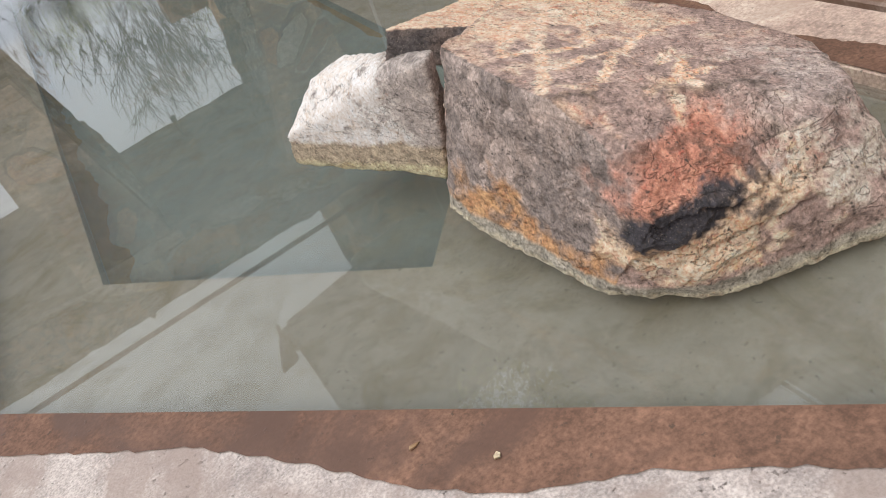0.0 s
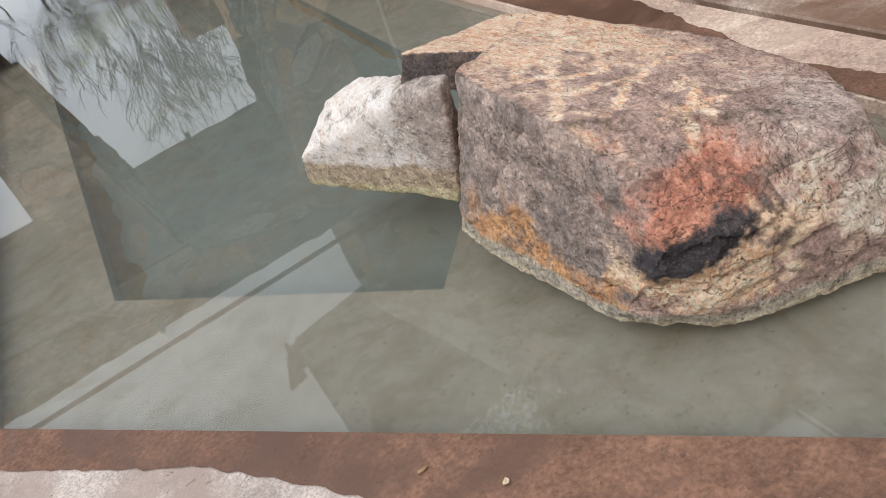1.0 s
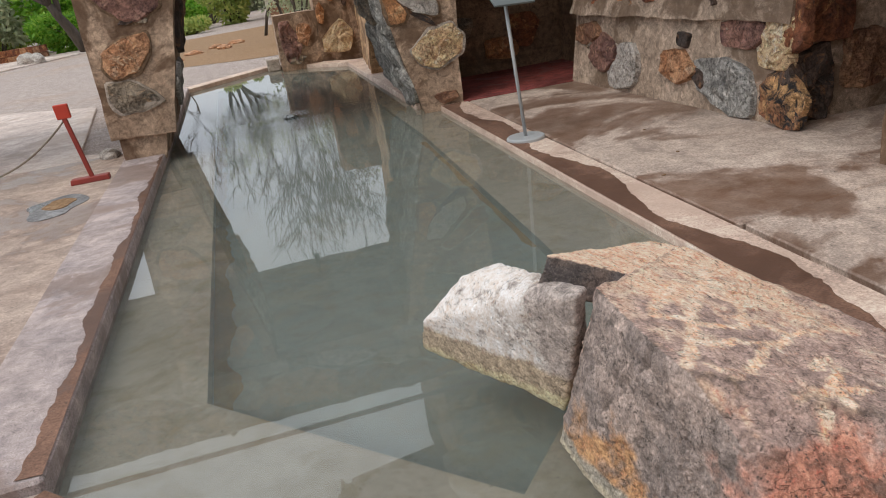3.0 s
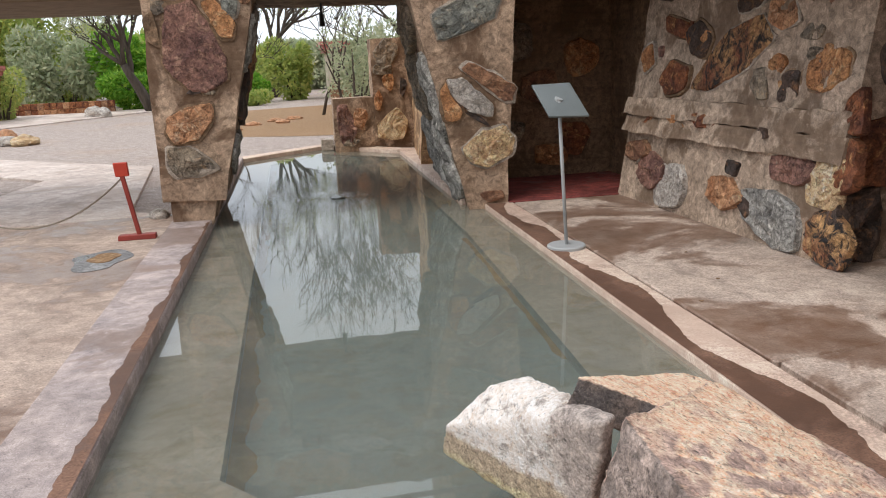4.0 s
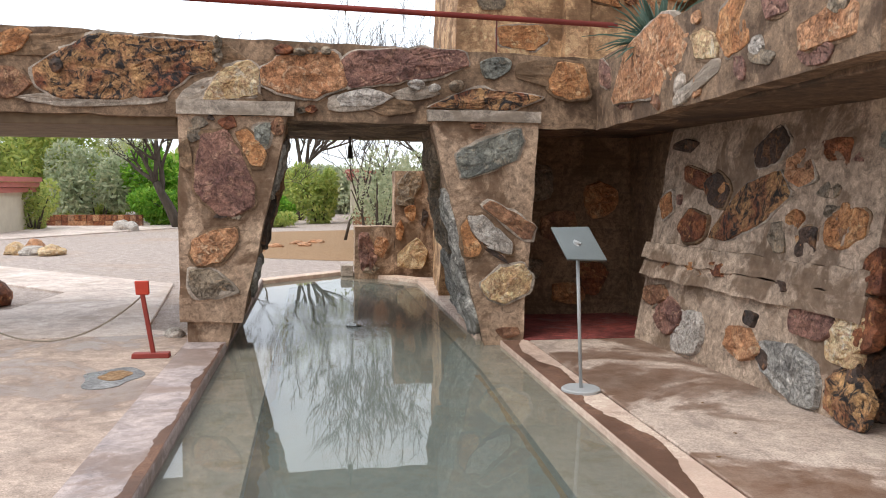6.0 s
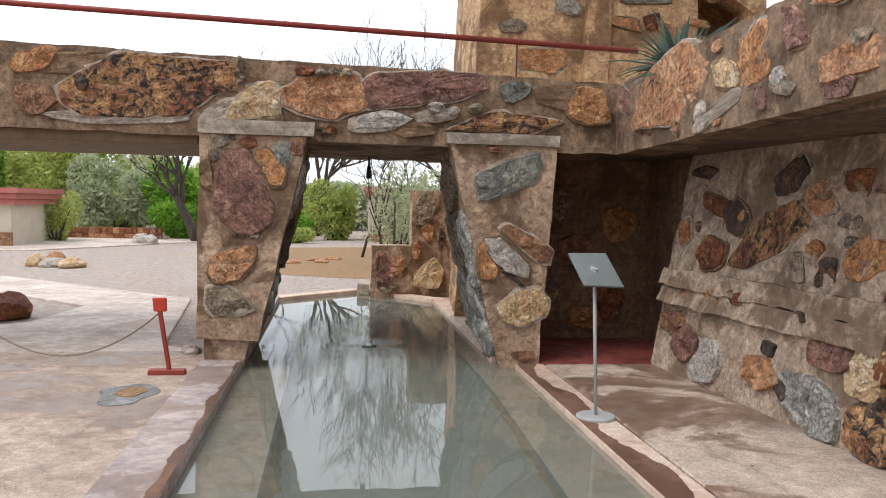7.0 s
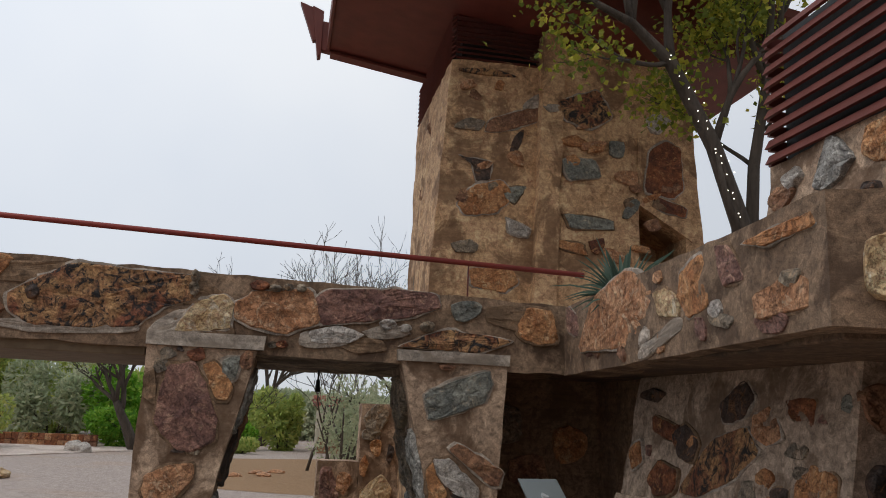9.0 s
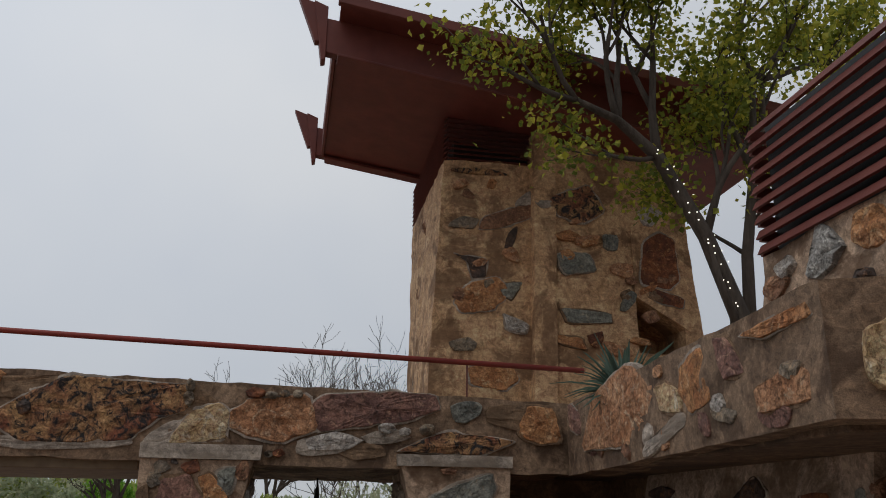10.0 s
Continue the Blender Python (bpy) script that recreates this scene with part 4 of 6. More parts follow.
M_ROCK = rock_paint()
TOP = ((0.81, 1.78, 0.61), (0.3637, -0.0753, 1.0))
LOW_TOP = ((1.014, 1.218, 0.455), (0.175, -0.50, 0.848))
BACKS = [((1.02, 2.16, 0.5), (-0.45, 0.87, 0.20)), ((1.28, 2.25, 0.45), (0.25, 0.95, 0.25)), ((1.44, 2.02, 0.39), (0.88, 0.42, 0.30))]
RIGHT = [((1.61, 1.5, 0.29), (0.95, 0.0, 0.35)), ((1.50, 1.22, 0.30), (0.80, -0.52, 0.35))]
BED = ((0.9, 1.2, 0.06), (0.0, 0.14, -0.99))
BODY_PLANES = [TOP, LOW_TOP, BACKS[0], BED, *RIGHT,
               ((0.805, 1.55, 0.59), (-0.963, -0.01, 0.271)), ((0.690, 1.75, 0.15), (-0.97, -0.10, 0.10)), ((0.733, 1.50, 0.1), (-0.97, -0.20, 0.12)),
               ((0.922, 1.114, 0.368), (-0.069, -0.808, 0.585)), ((0.80, 1.245, 0.07), (-0.72, -0.70, -0.25)), ((0.93, 1.105, 0.06), (-0.55, -0.82, -0.20)),
               ((1.17, 1.02, 0.08), (-0.30, -0.95, -0.05)), ((0.81, 1.78, 0.61), (-0.605, 0.749, 0.269)), BACKS[1], BACKS[2],
               ((1.25, 1.06, 0.28), (0.16, -0.80, 0.58)), ((1.36, 0.97, 0.1), (0.45, -0.88, 0.05))]
REAR_PLANES = [((0.81, 1.78, 0.606), (0.3637, -0.0753, 1.0)), *BACKS, ((0.72, 2.03, 0.545), (-0.3637, 0.0753, -1.0)), *RIGHT,
               ((0.83, 1.97, 0.58), (-0.30, -0.94, 0.12)), ((0.705, 2.0, 0.6), (-0.80, 0.60, 0.05))]
HEAD_PLANES = [((0.78, 2.0, 0.565), (-0.12, 0.14, 0.98)), ((0.585, 2.2, 0.44), (-0.75, -0.10, 0.65)), ((0.60, 2.2, 0.2), (-0.88, -0.47, -0.10)),
               ((0.44, 2.44, 0.27), (-0.90, 0.30, 0.30)), ((0.485, 2.34, 0.41), (-0.85, 0.0, 0.50)), ((0.67, 2.38, 0.51), (-0.05, 0.93, 0.36)), ((0.785, 2.1, 0.51), (0.96, 0.18, 0.20)),
               ((0.790, 1.812, 0.60), (0.605, -0.749, -0.269)), ((0.62, 2.2, 0.19), (-0.03, 0.06, -1.0)), ((0.70, 1.84, 0.30), (-0.90, -0.42, 0.15)), ((0.46, 2.46, 0.3), (-0.4, 0.9, 0.1))]
boulder = holder("boulder", (1.12, 1.5, 0.0), "large petroglyph boulder of brown and orange sandstone standing in the pool", "boulder")
ROCK_BITS = []
for name, centre, planes, level, blunt, lumps, seed, fn, label in (
        ("body", (1.12, 1.45, 0.24), BODY_PLANES, 8, 0.006, 0.015, 3.0, body_colour, ""),
        ("rear_block", (1.1, 1.97, 0.465), REAR_PLANES, 7, 0.008, 0.012, 3.0, rear_colour, "dark broken side of the boulder"),
        ("head", (0.68, 2.1, 0.36), HEAD_PLANES, 7, 0.022, 0.016, 8.0, head_colour, "whitish broken end piece")):
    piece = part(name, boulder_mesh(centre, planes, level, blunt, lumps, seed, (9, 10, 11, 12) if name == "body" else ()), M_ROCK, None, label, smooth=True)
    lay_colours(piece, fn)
    ROCK_BITS.append(piece)
ROCK_BITS.append(part("support", prism(bmesh.new(), [(0.95, 1.35), (1.42, 1.3), (1.40, 1.85), (1.0, 1.85)], SHELF - 0.3, 0.22), M_POOL, None, "hidden concrete footing"))
for ob in ROCK_BITS:
    ob.parent = boulder
    ob.matrix_parent_inverse = Matrix.Translation((-1.12, -1.5, 0.0))


# ---- sign, posts, rod ----
sign = holder("sign_stand", (2.01, 5.75, FLOOR), "grey metal sign stand with a tilted plate beside the pool", "sign stand")


def under(ob, parent, label=""):
    ob.parent = parent
    ob.matrix_parent_inverse = parent.matrix_world.inverted()
    return tagged(ob, label)


bm = tube_path(bmesh.new(), [(2.01, 5.75, FLOOR), (2.01, 5.75, FLOOR + 0.018), (2.01, 5.75, FLOOR + 0.026)], [0.145, 0.145, 0.135], 32)
under(part("base", bm, M_STEEL, None), sign)
bm = tube_path(bmesh.new(), [(2.01, 5.75, FLOOR + 0.02), (1.96, 5.75, 1.16)], 0.0135, 12)
under(part("pole", bm, M_STEEL, None, smooth=True), sign)
bm = hexa(bmesh.new(), [(1.86, 5.66, 1.045), (2.16, 5.66, 1.035), (2.162, 5.675, 1.022), (1.862, 5.675, 1.032)],
          [(1.79, 5.86, 1.265), (2.08, 5.86, 1.27), (2.082, 5.875, 1.257), (1.792, 5.875, 1.252)])
under(part("plate", bevel(bm, 0.003, 1), M_PLATE, None), sign, "dark grey plate with pale rim")
bm = tube_path(bmesh.new(), [(1.955, 5.775, 1.13), (1.965, 5.76, 1.165)], 0.03, 12)
under(part("bracket", bm, M_STEEL, None), sign)

rod = part("rod", tube_path(bmesh.new(), [(-8.2, 8.2, 3.51), (-2.66, 8.2, 3.365), (3.15, 8.2, 3.225)], 0.03, 8), M_POST, None, smooth=True)
tagged(rod, "thin red steel rod stretched above the beam", "rod")


# ---- stones set in the masonry: paint, place along the wall, height, width, height of the stone, turn ----
BEAM_STONES = [
    ("orange", -2.62, 2.80, 0.40, 0.20, 20), ("brown", -2.62, 2.46, 0.40, 0.28, 8),
    ("pale", 0.54, 2.40, 0.51, 0.18, 5), ("slate", 1.78, 2.71, 0.29, 0.19, 0),
    ("brown", -3.6, 2.62, 1.1, 0.45, 4),
]
BEAM_PEBBLES = [
    ("grey", -0.81, 2.85, 0.08, 0.12, 0), ("grey", -0.81, 2.74, 0.09, 0.13, 0),
    ("rust", -0.22, 2.81, 0.17, 0.10, 0), ("grey", -0.07, 2.79, 0.12, 0.07, 0),
    ("grey", 0.05, 2.81, 0.10, 0.07, 0), ("grey", 0.17, 2.81, 0.10, 0.08, 0),
    ("rust", 0.03, 2.27, 0.11, 0.07, 0), ("grey", -0.06, 2.26, 0.08, 0.06, 0),
    ("grey", 1.41, 2.52, 0.14, 0.11, 0), ("pale", 1.02, 2.52, 0.16, 0.10, 0),
    ("pale", 1.19, 2.49, 0.11, 0.08, 0), ("dark", -2.20, 2.61, 0.11, 0.14, 0),
]
LEFT_PILLAR_STONES = [
    ("grey", -0.98, 2.12, 0.13, 0.11, 20), ("rust", -0.73, 2.13, 0.15, 0.13, 0),
    ("grey", -1.03, 2.02, 0.13, 0.13, 0), ("brown", -0.28, 2.10, 0.12, 0.17, 0),
    ("earth", -1.10, 1.81, 0.13, 0.30, 0), ("dark", -0.80, 1.27, 0.12, 0.05, 0),
    ("grey", -0.66, 1.26, 0.09, 0.05, 0), ("dark", -0.87, 2.17, 0.07, 0.06, 0),
]
RIGHT_PILLAR_STONES = [
    ("brown", 1.93, 0.13, 0.24, 0.11, 0), ("brown", 1.61, 2.14, 0.17, 0.06, 0),
    ("dark", 1.76, 0.93, 0.42, 0.05, -34),
]
WALL_STONES = [
    ("grey", 5.13, 1.56, 0.24, 0.11, 0), ("slate", 4.62, 1.86, 0.17, 0.15, 0),
    ("grey", 5.08, 1.41, 0.19, 0.09, 0), ("dark", 7.37, 1.96, 0.49, 0.13, 0),
    ("grey", 5.66, 1.20, 0.38, 0.22, -30),
]
WALL_LOW_STONES = [
    ("brown", 7.47, 0.54, 0.56, 0.23, 0), ("purple", 7.17, 0.36, 0.54, 0.33, -15),
    ("pale", 6.79, 0.28, 0.58, 0.37, 12), ("dark", 5.86, 0.55, 0.19, 0.12, 0),
    ("purple", 5.11, 0.63, 0.56, 0.20, 0), ("marble", 5.30, 0.25, 0.75, 0.38, -15),
    ("pink", 5.96, 0.33, 0.55, 0.27, 0), ("cream", 4.77, 0.52, 0.39, 0.31, 8),
    ("rust", 4.37, 0.69, 0.23, 0.31, 15), ("dark", 4.30, 0.35, 0.27, 0.31, 0),
    ("burnt", 4.72, 0.18, 0.43, 0.18, -20), ("rust", 7.26, 0.82, 0.19, 0.16, 0),
    ("orange", 6.79, 0.84, 0.35, 0.14, 0), ("rust", 6.35, 0.89, 0.45, 0.13, 0),
    ("dark", 5.47, 0.85, 0.16, 0.08, 0), ("orange", 4.22, 1.04, 0.13, 0.20, 0),
]
TOWER_STONES = [
    ("burnt", 2.69, 6.67, 0.79, 0.12, 0), ("dark", 3.16, 5.67, 0.14, 0.40, -20),
    ("brown", 2.50, 6.29, 0.22, 0.18, 0), ("grey", 2.44, 4.03, 0.42, 0.2, 0),
]
TOWER_PIER_STONES = [
    ("orange", 3.95, 5.41, 0.22, 0.17, 0), ("rust", 4.34, 4.17, 0.22, 0.25, 0),
    ("pale", 5.30, 6.12, 0.36, 0.33, 0), ("slate", 4.65, 5.64, 0.25, 0.25, 0),
    ("slate", 4.86, 4.75, 0.18, 0.34, -30), ("pink", 4.80, 5.22, 0.34, 0.22, 0),
]
PARAPET_STONES = [
    ("pink", 5.38, 2.73, 0.14, 0.09, 0), ("pale", 4.49, 2.40, 0.13, 0.11, 0),
    ("grey", 3.67, 2.46, 0.16, 0.09, 0), ("mortar", 5.32, 2.29, 0.78, 0.11, 15),
]
BLOCK_STONES = [
    ("purple", 0.92, 0.46, 0.36, 0.71, 5), ("pink", 1.15, 0.53, 0.24, 0.40, -15),
    ("cream", 1.67, 0.39, 0.53, 0.59, 10), ("orange", 1.64, 1.11, 0.21, 0.26, 0),
    ("grey", 1.62, 1.57, 0.36, 0.43, -30), ("orange", 1.47, 0.81, 0.15, 0.32, 0),
    ("grey", 1.56, 1.31, 0.32, 0.17, 0), ("grey", 0.98, 0.16, 0.26, 0.13, 0),
    ("dark", 1.89, 1.01, 0.13, 0.28, 0),
]
UPPER_STONES = [
    ("marble", 4.68, 3.45, 0.42, 0.38, -20), ("orange", 4.19, 3.49, 0.30, 0.30, 0),
    ("brown", 5.27, 3.38, 0.35, 0.21, 0), ("dark", 4.31, 3.19, 0.20, 0.14, 0),
    ("pale", 5.10, 3.50, 0.27, 0.16, 0),
]

X, Z = (1, 0, 0), (0, 0, 1)


def set_front(parent, rows, y, bulge=0.04, round_=0.5):
    for paint, s, z, w, h, turn in rows:
        field_stone(parent, (0, y, 0), X, Z, s, z, w, h, paint, turn, bulge, round_=round_)


def set_side(parent, rows, x_at, lean=(0, 0, 1), bulge=0.04, round_=0.5):
    for paint, y, z, w, h, turn in rows:
        field_stone(parent, (x_at(y, z), y, z), (0, -1, 0), lean, 0, 0, w, h, paint, turn, bulge, round_=round_)


set_front(beam, BEAM_STONES, Y0 + 0.035, 0.016, 0.3)
set_front(beam, BEAM_PEBBLES, Y0 + 0.03, 0.04, 1.0)
set_front(pillar_left, LEFT_PILLAR_STONES, Y0 - 0.008, 0.014, 0.5)
set_front(pillar_right, RIGHT_PILLAR_STONES, Y0 - 0.008, 0.018, 0.35)
cut_stone(pillar_left, "purple", [(-0.96, 2.0), (-0.74, 2.04), (-0.64, 1.88), (-0.5, 1.59), (-0.52, 1.38), (-0.68, 1.27), (-0.82, 1.31), (-1.03, 1.52), (-1.0, 1.78)], 7.77)
cut_stone(pillar_left, "orange", [(-0.66, 2.03), (-0.55, 2.07), (-0.38, 1.86), (-0.43, 1.74), (-0.52, 1.75)], 7.77)
cut_stone(pillar_left, "slate", [(-0.5, 2.09), (-0.33, 2.13), (-0.36, 1.94), (-0.46, 1.88)], 7.77)
cut_stone(pillar_left, "pink", [(-1.05, 1.05), (-0.89, 1.13), (-0.65, 1.17), (-0.67, 1.01), (-0.82, 0.85), (-1.0, 0.82), (-1.07, 0.92)], 7.77)
cut_stone(pillar_left, "grey", [(-1.07, 0.77), (-0.9, 0.78), (-0.74, 0.66), (-0.69, 0.58), (-0.84, 0.5), (-1.02, 0.52), (-1.08, 0.63)], 7.77)
cut_stone(pillar_right, "slate", [(1.42, 1.9), (2.02, 2.12), (2.06, 1.98), (1.98, 1.81), (1.48, 1.63)], 7.77)
cut_stone(pillar_right, "brown", [(1.67, 1.36), (1.76, 1.42), (2.2, 1.18), (2.15, 1.06), (2.06, 1.06)], 7.77)
cut_stone(pillar_right, "pale", [(1.52, 1.27), (1.69, 1.27), (1.96, 1.01), (1.95, 0.9), (1.7, 0.97), (1.59, 1.11)], 7.77)
cut_stone(pillar_right, "orange", [(1.45, 1.16), (1.52, 1.23), (1.65, 0.97), (1.63, 0.89), (1.49, 0.89)], 7.77)
cut_stone(pillar_right, "cream", [(1.66, 0.61), (1.84, 0.76), (2.07, 0.8), (2.16, 0.68), (2.13, 0.54), (1.91, 0.41), (1.74, 0.48)], 7.77)
cut_stone(beam, "burnt", [(-2.37, 2.6), (-1.85, 2.89), (-1.48, 2.86), (-0.85, 2.84), (-0.86, 2.63), (-1.12, 2.54), (-1.29, 2.37), (-1.62, 2.34), (-2.16, 2.33), (-2.33, 2.45)], 7.81)
cut_stone(beam, "cream", [(-0.91, 2.42), (-0.76, 2.63), (-0.53, 2.7), (-0.45, 2.6), (-0.47, 2.38), (-0.94, 2.34)], 7.81)
cut_stone(beam, "pink", [(-0.4, 2.63), (-0.25, 2.74), (0.25, 2.8), (0.36, 2.5), (0.02, 2.37), (-0.24, 2.42), (-0.42, 2.49)], 7.81)
cut_stone(beam, "purple", [(0.33, 2.72), (0.44, 2.81), (1.09, 2.86), (1.45, 2.84), (1.5, 2.72), (1.2, 2.6), (0.77, 2.54), (0.4, 2.48)], 7.81)
cut_stone(beam, "burnt", [(1.16, 2.32), (1.59, 2.51), (2.05, 2.46), (2.25, 2.43), (1.94, 2.3), (1.44, 2.31)], 7.81)
cut_stone(beam, "orange", [(2.33, 2.6), (2.42, 2.77), (2.67, 2.75), (2.74, 2.45), (2.51, 2.42), (2.32, 2.51)], 7.81)


def wall_x(y, z):
    return 3.24 + (7.78 - y) * 0.058 + z * (0.165 - (7.78 - y) * 0.02) - 0.01


cut_stone(wall_right, "burnt", [(6.28, 1.55), (5.79, 1.7), (5.58, 1.51), (5.91, 1.29), (6.38, 1.13), (6.68, 1.14)], wall_x, 0.02, True)
cut_stone(wall_right, "rust", [(7.3, 1.18), (7.08, 1.37), (6.74, 1.3), (6.75, 1.13), (7.05, 1.06)], wall_x, 0.02, True)
cut_stone(wall_right, "dark", [(6.9, 1.63), (6.67, 1.7), (6.42, 1.55), (6.5, 1.39), (6.75, 1.43)], wall_x, 0.02, True)
cut_stone(wall_right, "dark", [(6.17, 1.86), (5.86, 2.06), (5.69, 1.92), (5.83, 1.76), (6.07, 1.73)], wall_x, 0.02, True)
cut_stone(wall_right, "pink", [(5.68, 1.78), (5.47, 1.85), (5.31, 1.65), (5.48, 1.57), (5.67, 1.65)], wall_x, 0.02, True)
cut_stone(wall_right, "rust", [(5.3, 1.9), (4.96, 1.9), (4.97, 1.75), (5.16, 1.76)], wall_x, 0.02, True)
cut_stone(wall_right, "orange", [(5.12, 1.35), (4.95, 1.47), (4.72, 1.4), (4.73, 1.26), (4.92, 1.16), (5.11, 1.2)], wall_x, 0.02, True)
cut_stone(wall_right, "dark", [(5.39, 1.27), (5.21, 1.29), (5.19, 1.12), (5.39, 1.08)], wall_x, 0.02, True)
cut_stone(wall_right, "orange", [(7.7, 1.44), (7.51, 1.53), (7.41, 1.34), (7.62, 1.25)], wall_x, 0.02, True)
cut_stone(wall_right, "rust", [(7.28, 1.76), (6.83, 1.68), (6.92, 1.55), (7.27, 1.63)], wall_x, 0.02, True)
set_side(wall_right, WALL_STONES, wall_x, (0.14, 0, 1), 0.018)
set_side(wall_right, [r for r in WALL_LOW_STONES if r[1] > 4.5], lambda y, z: wall_x(y, z) - (0.035 if 0.7 < z < 1.0 else 0.0), (0.14, 0, 1), 0.025)
for z0, z1, proud in ((0.70, 0.86, 0.012), (0.865, 1.02, -0.012)):
    part("course", roughen(hexa(bmesh.new(), [(3.275 - proud, 7.76, z0), (3.455 - proud, 4.62, z0 + 0.02), (3.7, 4.62, z0 + 0.02), (3.6, 7.76, z0)],
                                [(3.335 - proud, 7.76, z1), (3.475 - proud, 4.60, z1 + 0.03), (3.7, 4.60, z1 + 0.03), (3.6, 7.76, z1)]), 0.09, 0.026, 5), M_WALL_PALE, wall_right, "projecting course of paler concrete")
cut_stone(tower, "orange", [(2.31, 4.63), (2.51, 4.91), (2.93, 5.03), (3.1, 4.8), (2.85, 4.55), (2.43, 4.49)], 10.99)
cut_stone(tower, "dark", [(2.3, 5.34), (2.77, 5.29), (2.75, 5.03), (2.56, 5.0), (2.5, 5.23)], 10.99)
cut_stone(tower, "slate", [(2.93, 4.92), (3.31, 4.98), (3.14, 4.72), (3.04, 4.75)], 10.99)
cut_stone(tower, "pale", [(3.01, 4.5), (3.38, 4.36), (3.34, 4.23), (3.09, 4.26)], 10.99)
cut_stone(tower, "orange", [(2.52, 3.71), (3.12, 3.75), (3.23, 3.56), (3.0, 3.41), (2.56, 3.47)], 10.99)
cut_stone(tower, "brown", [(2.73, 5.94), (3.47, 6.23), (3.46, 6.0), (2.94, 5.78), (2.68, 5.76)], 10.99)
cut_stone(tower, "burnt", [(3.73, 6.28), (4.32, 6.51), (4.55, 6.12), (4.2, 5.91), (3.85, 6.02)], 10.83)
cut_stone(tower, "slate", [(3.79, 5.4), (4.27, 5.43), (4.39, 5.18), (3.91, 5.1)], 10.83)
cut_stone(tower, "rust", [(5.17, 5.67), (5.41, 5.83), (5.63, 5.75), (5.67, 5.13), (5.52, 4.99), (5.08, 5.05)], 10.83)
cut_stone(tower, "rust", [(5.17, 4.99), (5.74, 4.83), (5.68, 4.7), (5.33, 4.76)], 10.83)
cut_stone(tower, "slate", [(3.85, 4.59), (4.57, 4.55), (4.56, 4.41), (3.96, 4.38)], 10.83)
cut_stone(tower, "orange", [(3.71, 4.2), (4.12, 4.16), (4.18, 4.0), (3.75, 4.09)], 10.83)
set_front(tower, TOWER_STONES, 10.985, 0.015)
set_front(tower, TOWER_PIER_STONES, 10.825, 0.015)
for y, z, w, h, paint in ((11.5, 3.7, 0.35, 1.0, "dark"), (12.2, 4.6, 0.5, 0.5, "orange"), (13.2, 5.2, 0.6, 0.4, "brown"), (12.0, 5.7, 0.4, 0.5, "rust"), (13.0, 4.0, 0.5, 0.7, "grey"), (11.6, 6.2, 0.4, 0.3, "pale"), (12.8, 6.3, 0.5, 0.3, "brown")):
    field_stone(tower, (2.12 + z * 0.01, y, z), (0, -1, 0), (0.012, 0, 1), 0, 0, w, h, paint, 0, 0.05)


def parapet_x(y, z):
    return 2.795 - (7.78 - y) * 0.0565


cut_stone(parapet, "pink", [(7.09, 2.32), (6.74, 2.75), (6.0, 2.88), (5.47, 2.62), (5.44, 2.4), (6.1, 2.29)], parapet_x, 0.014, True, 0.0)
cut_stone(parapet, "cream", [(5.43, 2.61), (5.24, 2.64), (5.02, 2.52), (5.04, 2.41), (5.36, 2.46)], parapet_x, 0.014, True, 0.0)
cut_stone(parapet, "orange", [(4.97, 2.69), (4.71, 2.77), (4.55, 2.62), (4.62, 2.43), (4.87, 2.39), (5.0, 2.55)], parapet_x, 0.014, True, 0.0)
cut_stone(parapet, "purple", [(4.47, 2.78), (4.32, 2.76), (4.15, 2.54), (4.39, 2.52)], parapet_x, 0.014, True, 0.0)
cut_stone(parapet, "orange", [(4.11, 2.73), (3.49, 2.77), (3.47, 2.69), (3.9, 2.67)], parapet_x, 0.014, True, 0.0)
cut_stone(parapet, "pink", [(4.01, 2.41), (3.66, 2.48), (3.53, 2.43), (3.56, 2.29), (3.98, 2.28)], parapet_x, 0.014, True, 0.0)
cut_stone(parapet, "purple", [(7.61, 2.79), (7.18, 2.58), (7.28, 2.46), (7.61, 2.55)], parapet_x, 0.014, True, 0.0)
set_side(parapet, PARAPET_STONES, parapet_x, bulge=0.014, round_=0.35)
set_side(upper_wall, UPPER_STONES, lambda y, z: 3.5 + (z - 2.3) * 0.085, (0.08, 0, 1), 0.035, 0.3)
field_stone(parapet_front, (2.86, 3.22, 2.48), (1.84, -0.81, 0), Z, 0, 0, 0.36, 0.36, "cream", -12, 0.03)
field_stone(parapet_front, (3.5, 2.93, 2.5), (1.84, -0.81, 0), Z, 0, 0, 0.5, 0.4, "orange", 10, 0.04)
# streaked stones on the leaning inner faces of the pillars
lean_r = (Vector((1.16, Y0, 2.19)) - Vector((1.70, Y0, 0.0))).normalized()
for s, y, w, h, paint in ((0.45, 8.25, 0.75, 0.8, "marble"), (1.15, 8.1, 0.55, 0.9, "marble"), (1.25, 8.8, 0.7, 0.8, "grey"), (0.5, 8.95, 0.6, 0.7, "marble"), (1.85, 8.5, 0.9, 0.5, "grey")):
    p = Vector((1.71, y, 0.0)) + lean_r * s
    field_stone(pillar_right, p, (0, -1, 0), lean_r, 0, 0, w, h, paint, 12, 0.045, round_=0.2)
lean_l = (Vector((-0.18, Y0, 2.2)) - Vector((-0.62, Y0, 0.27))).normalized()
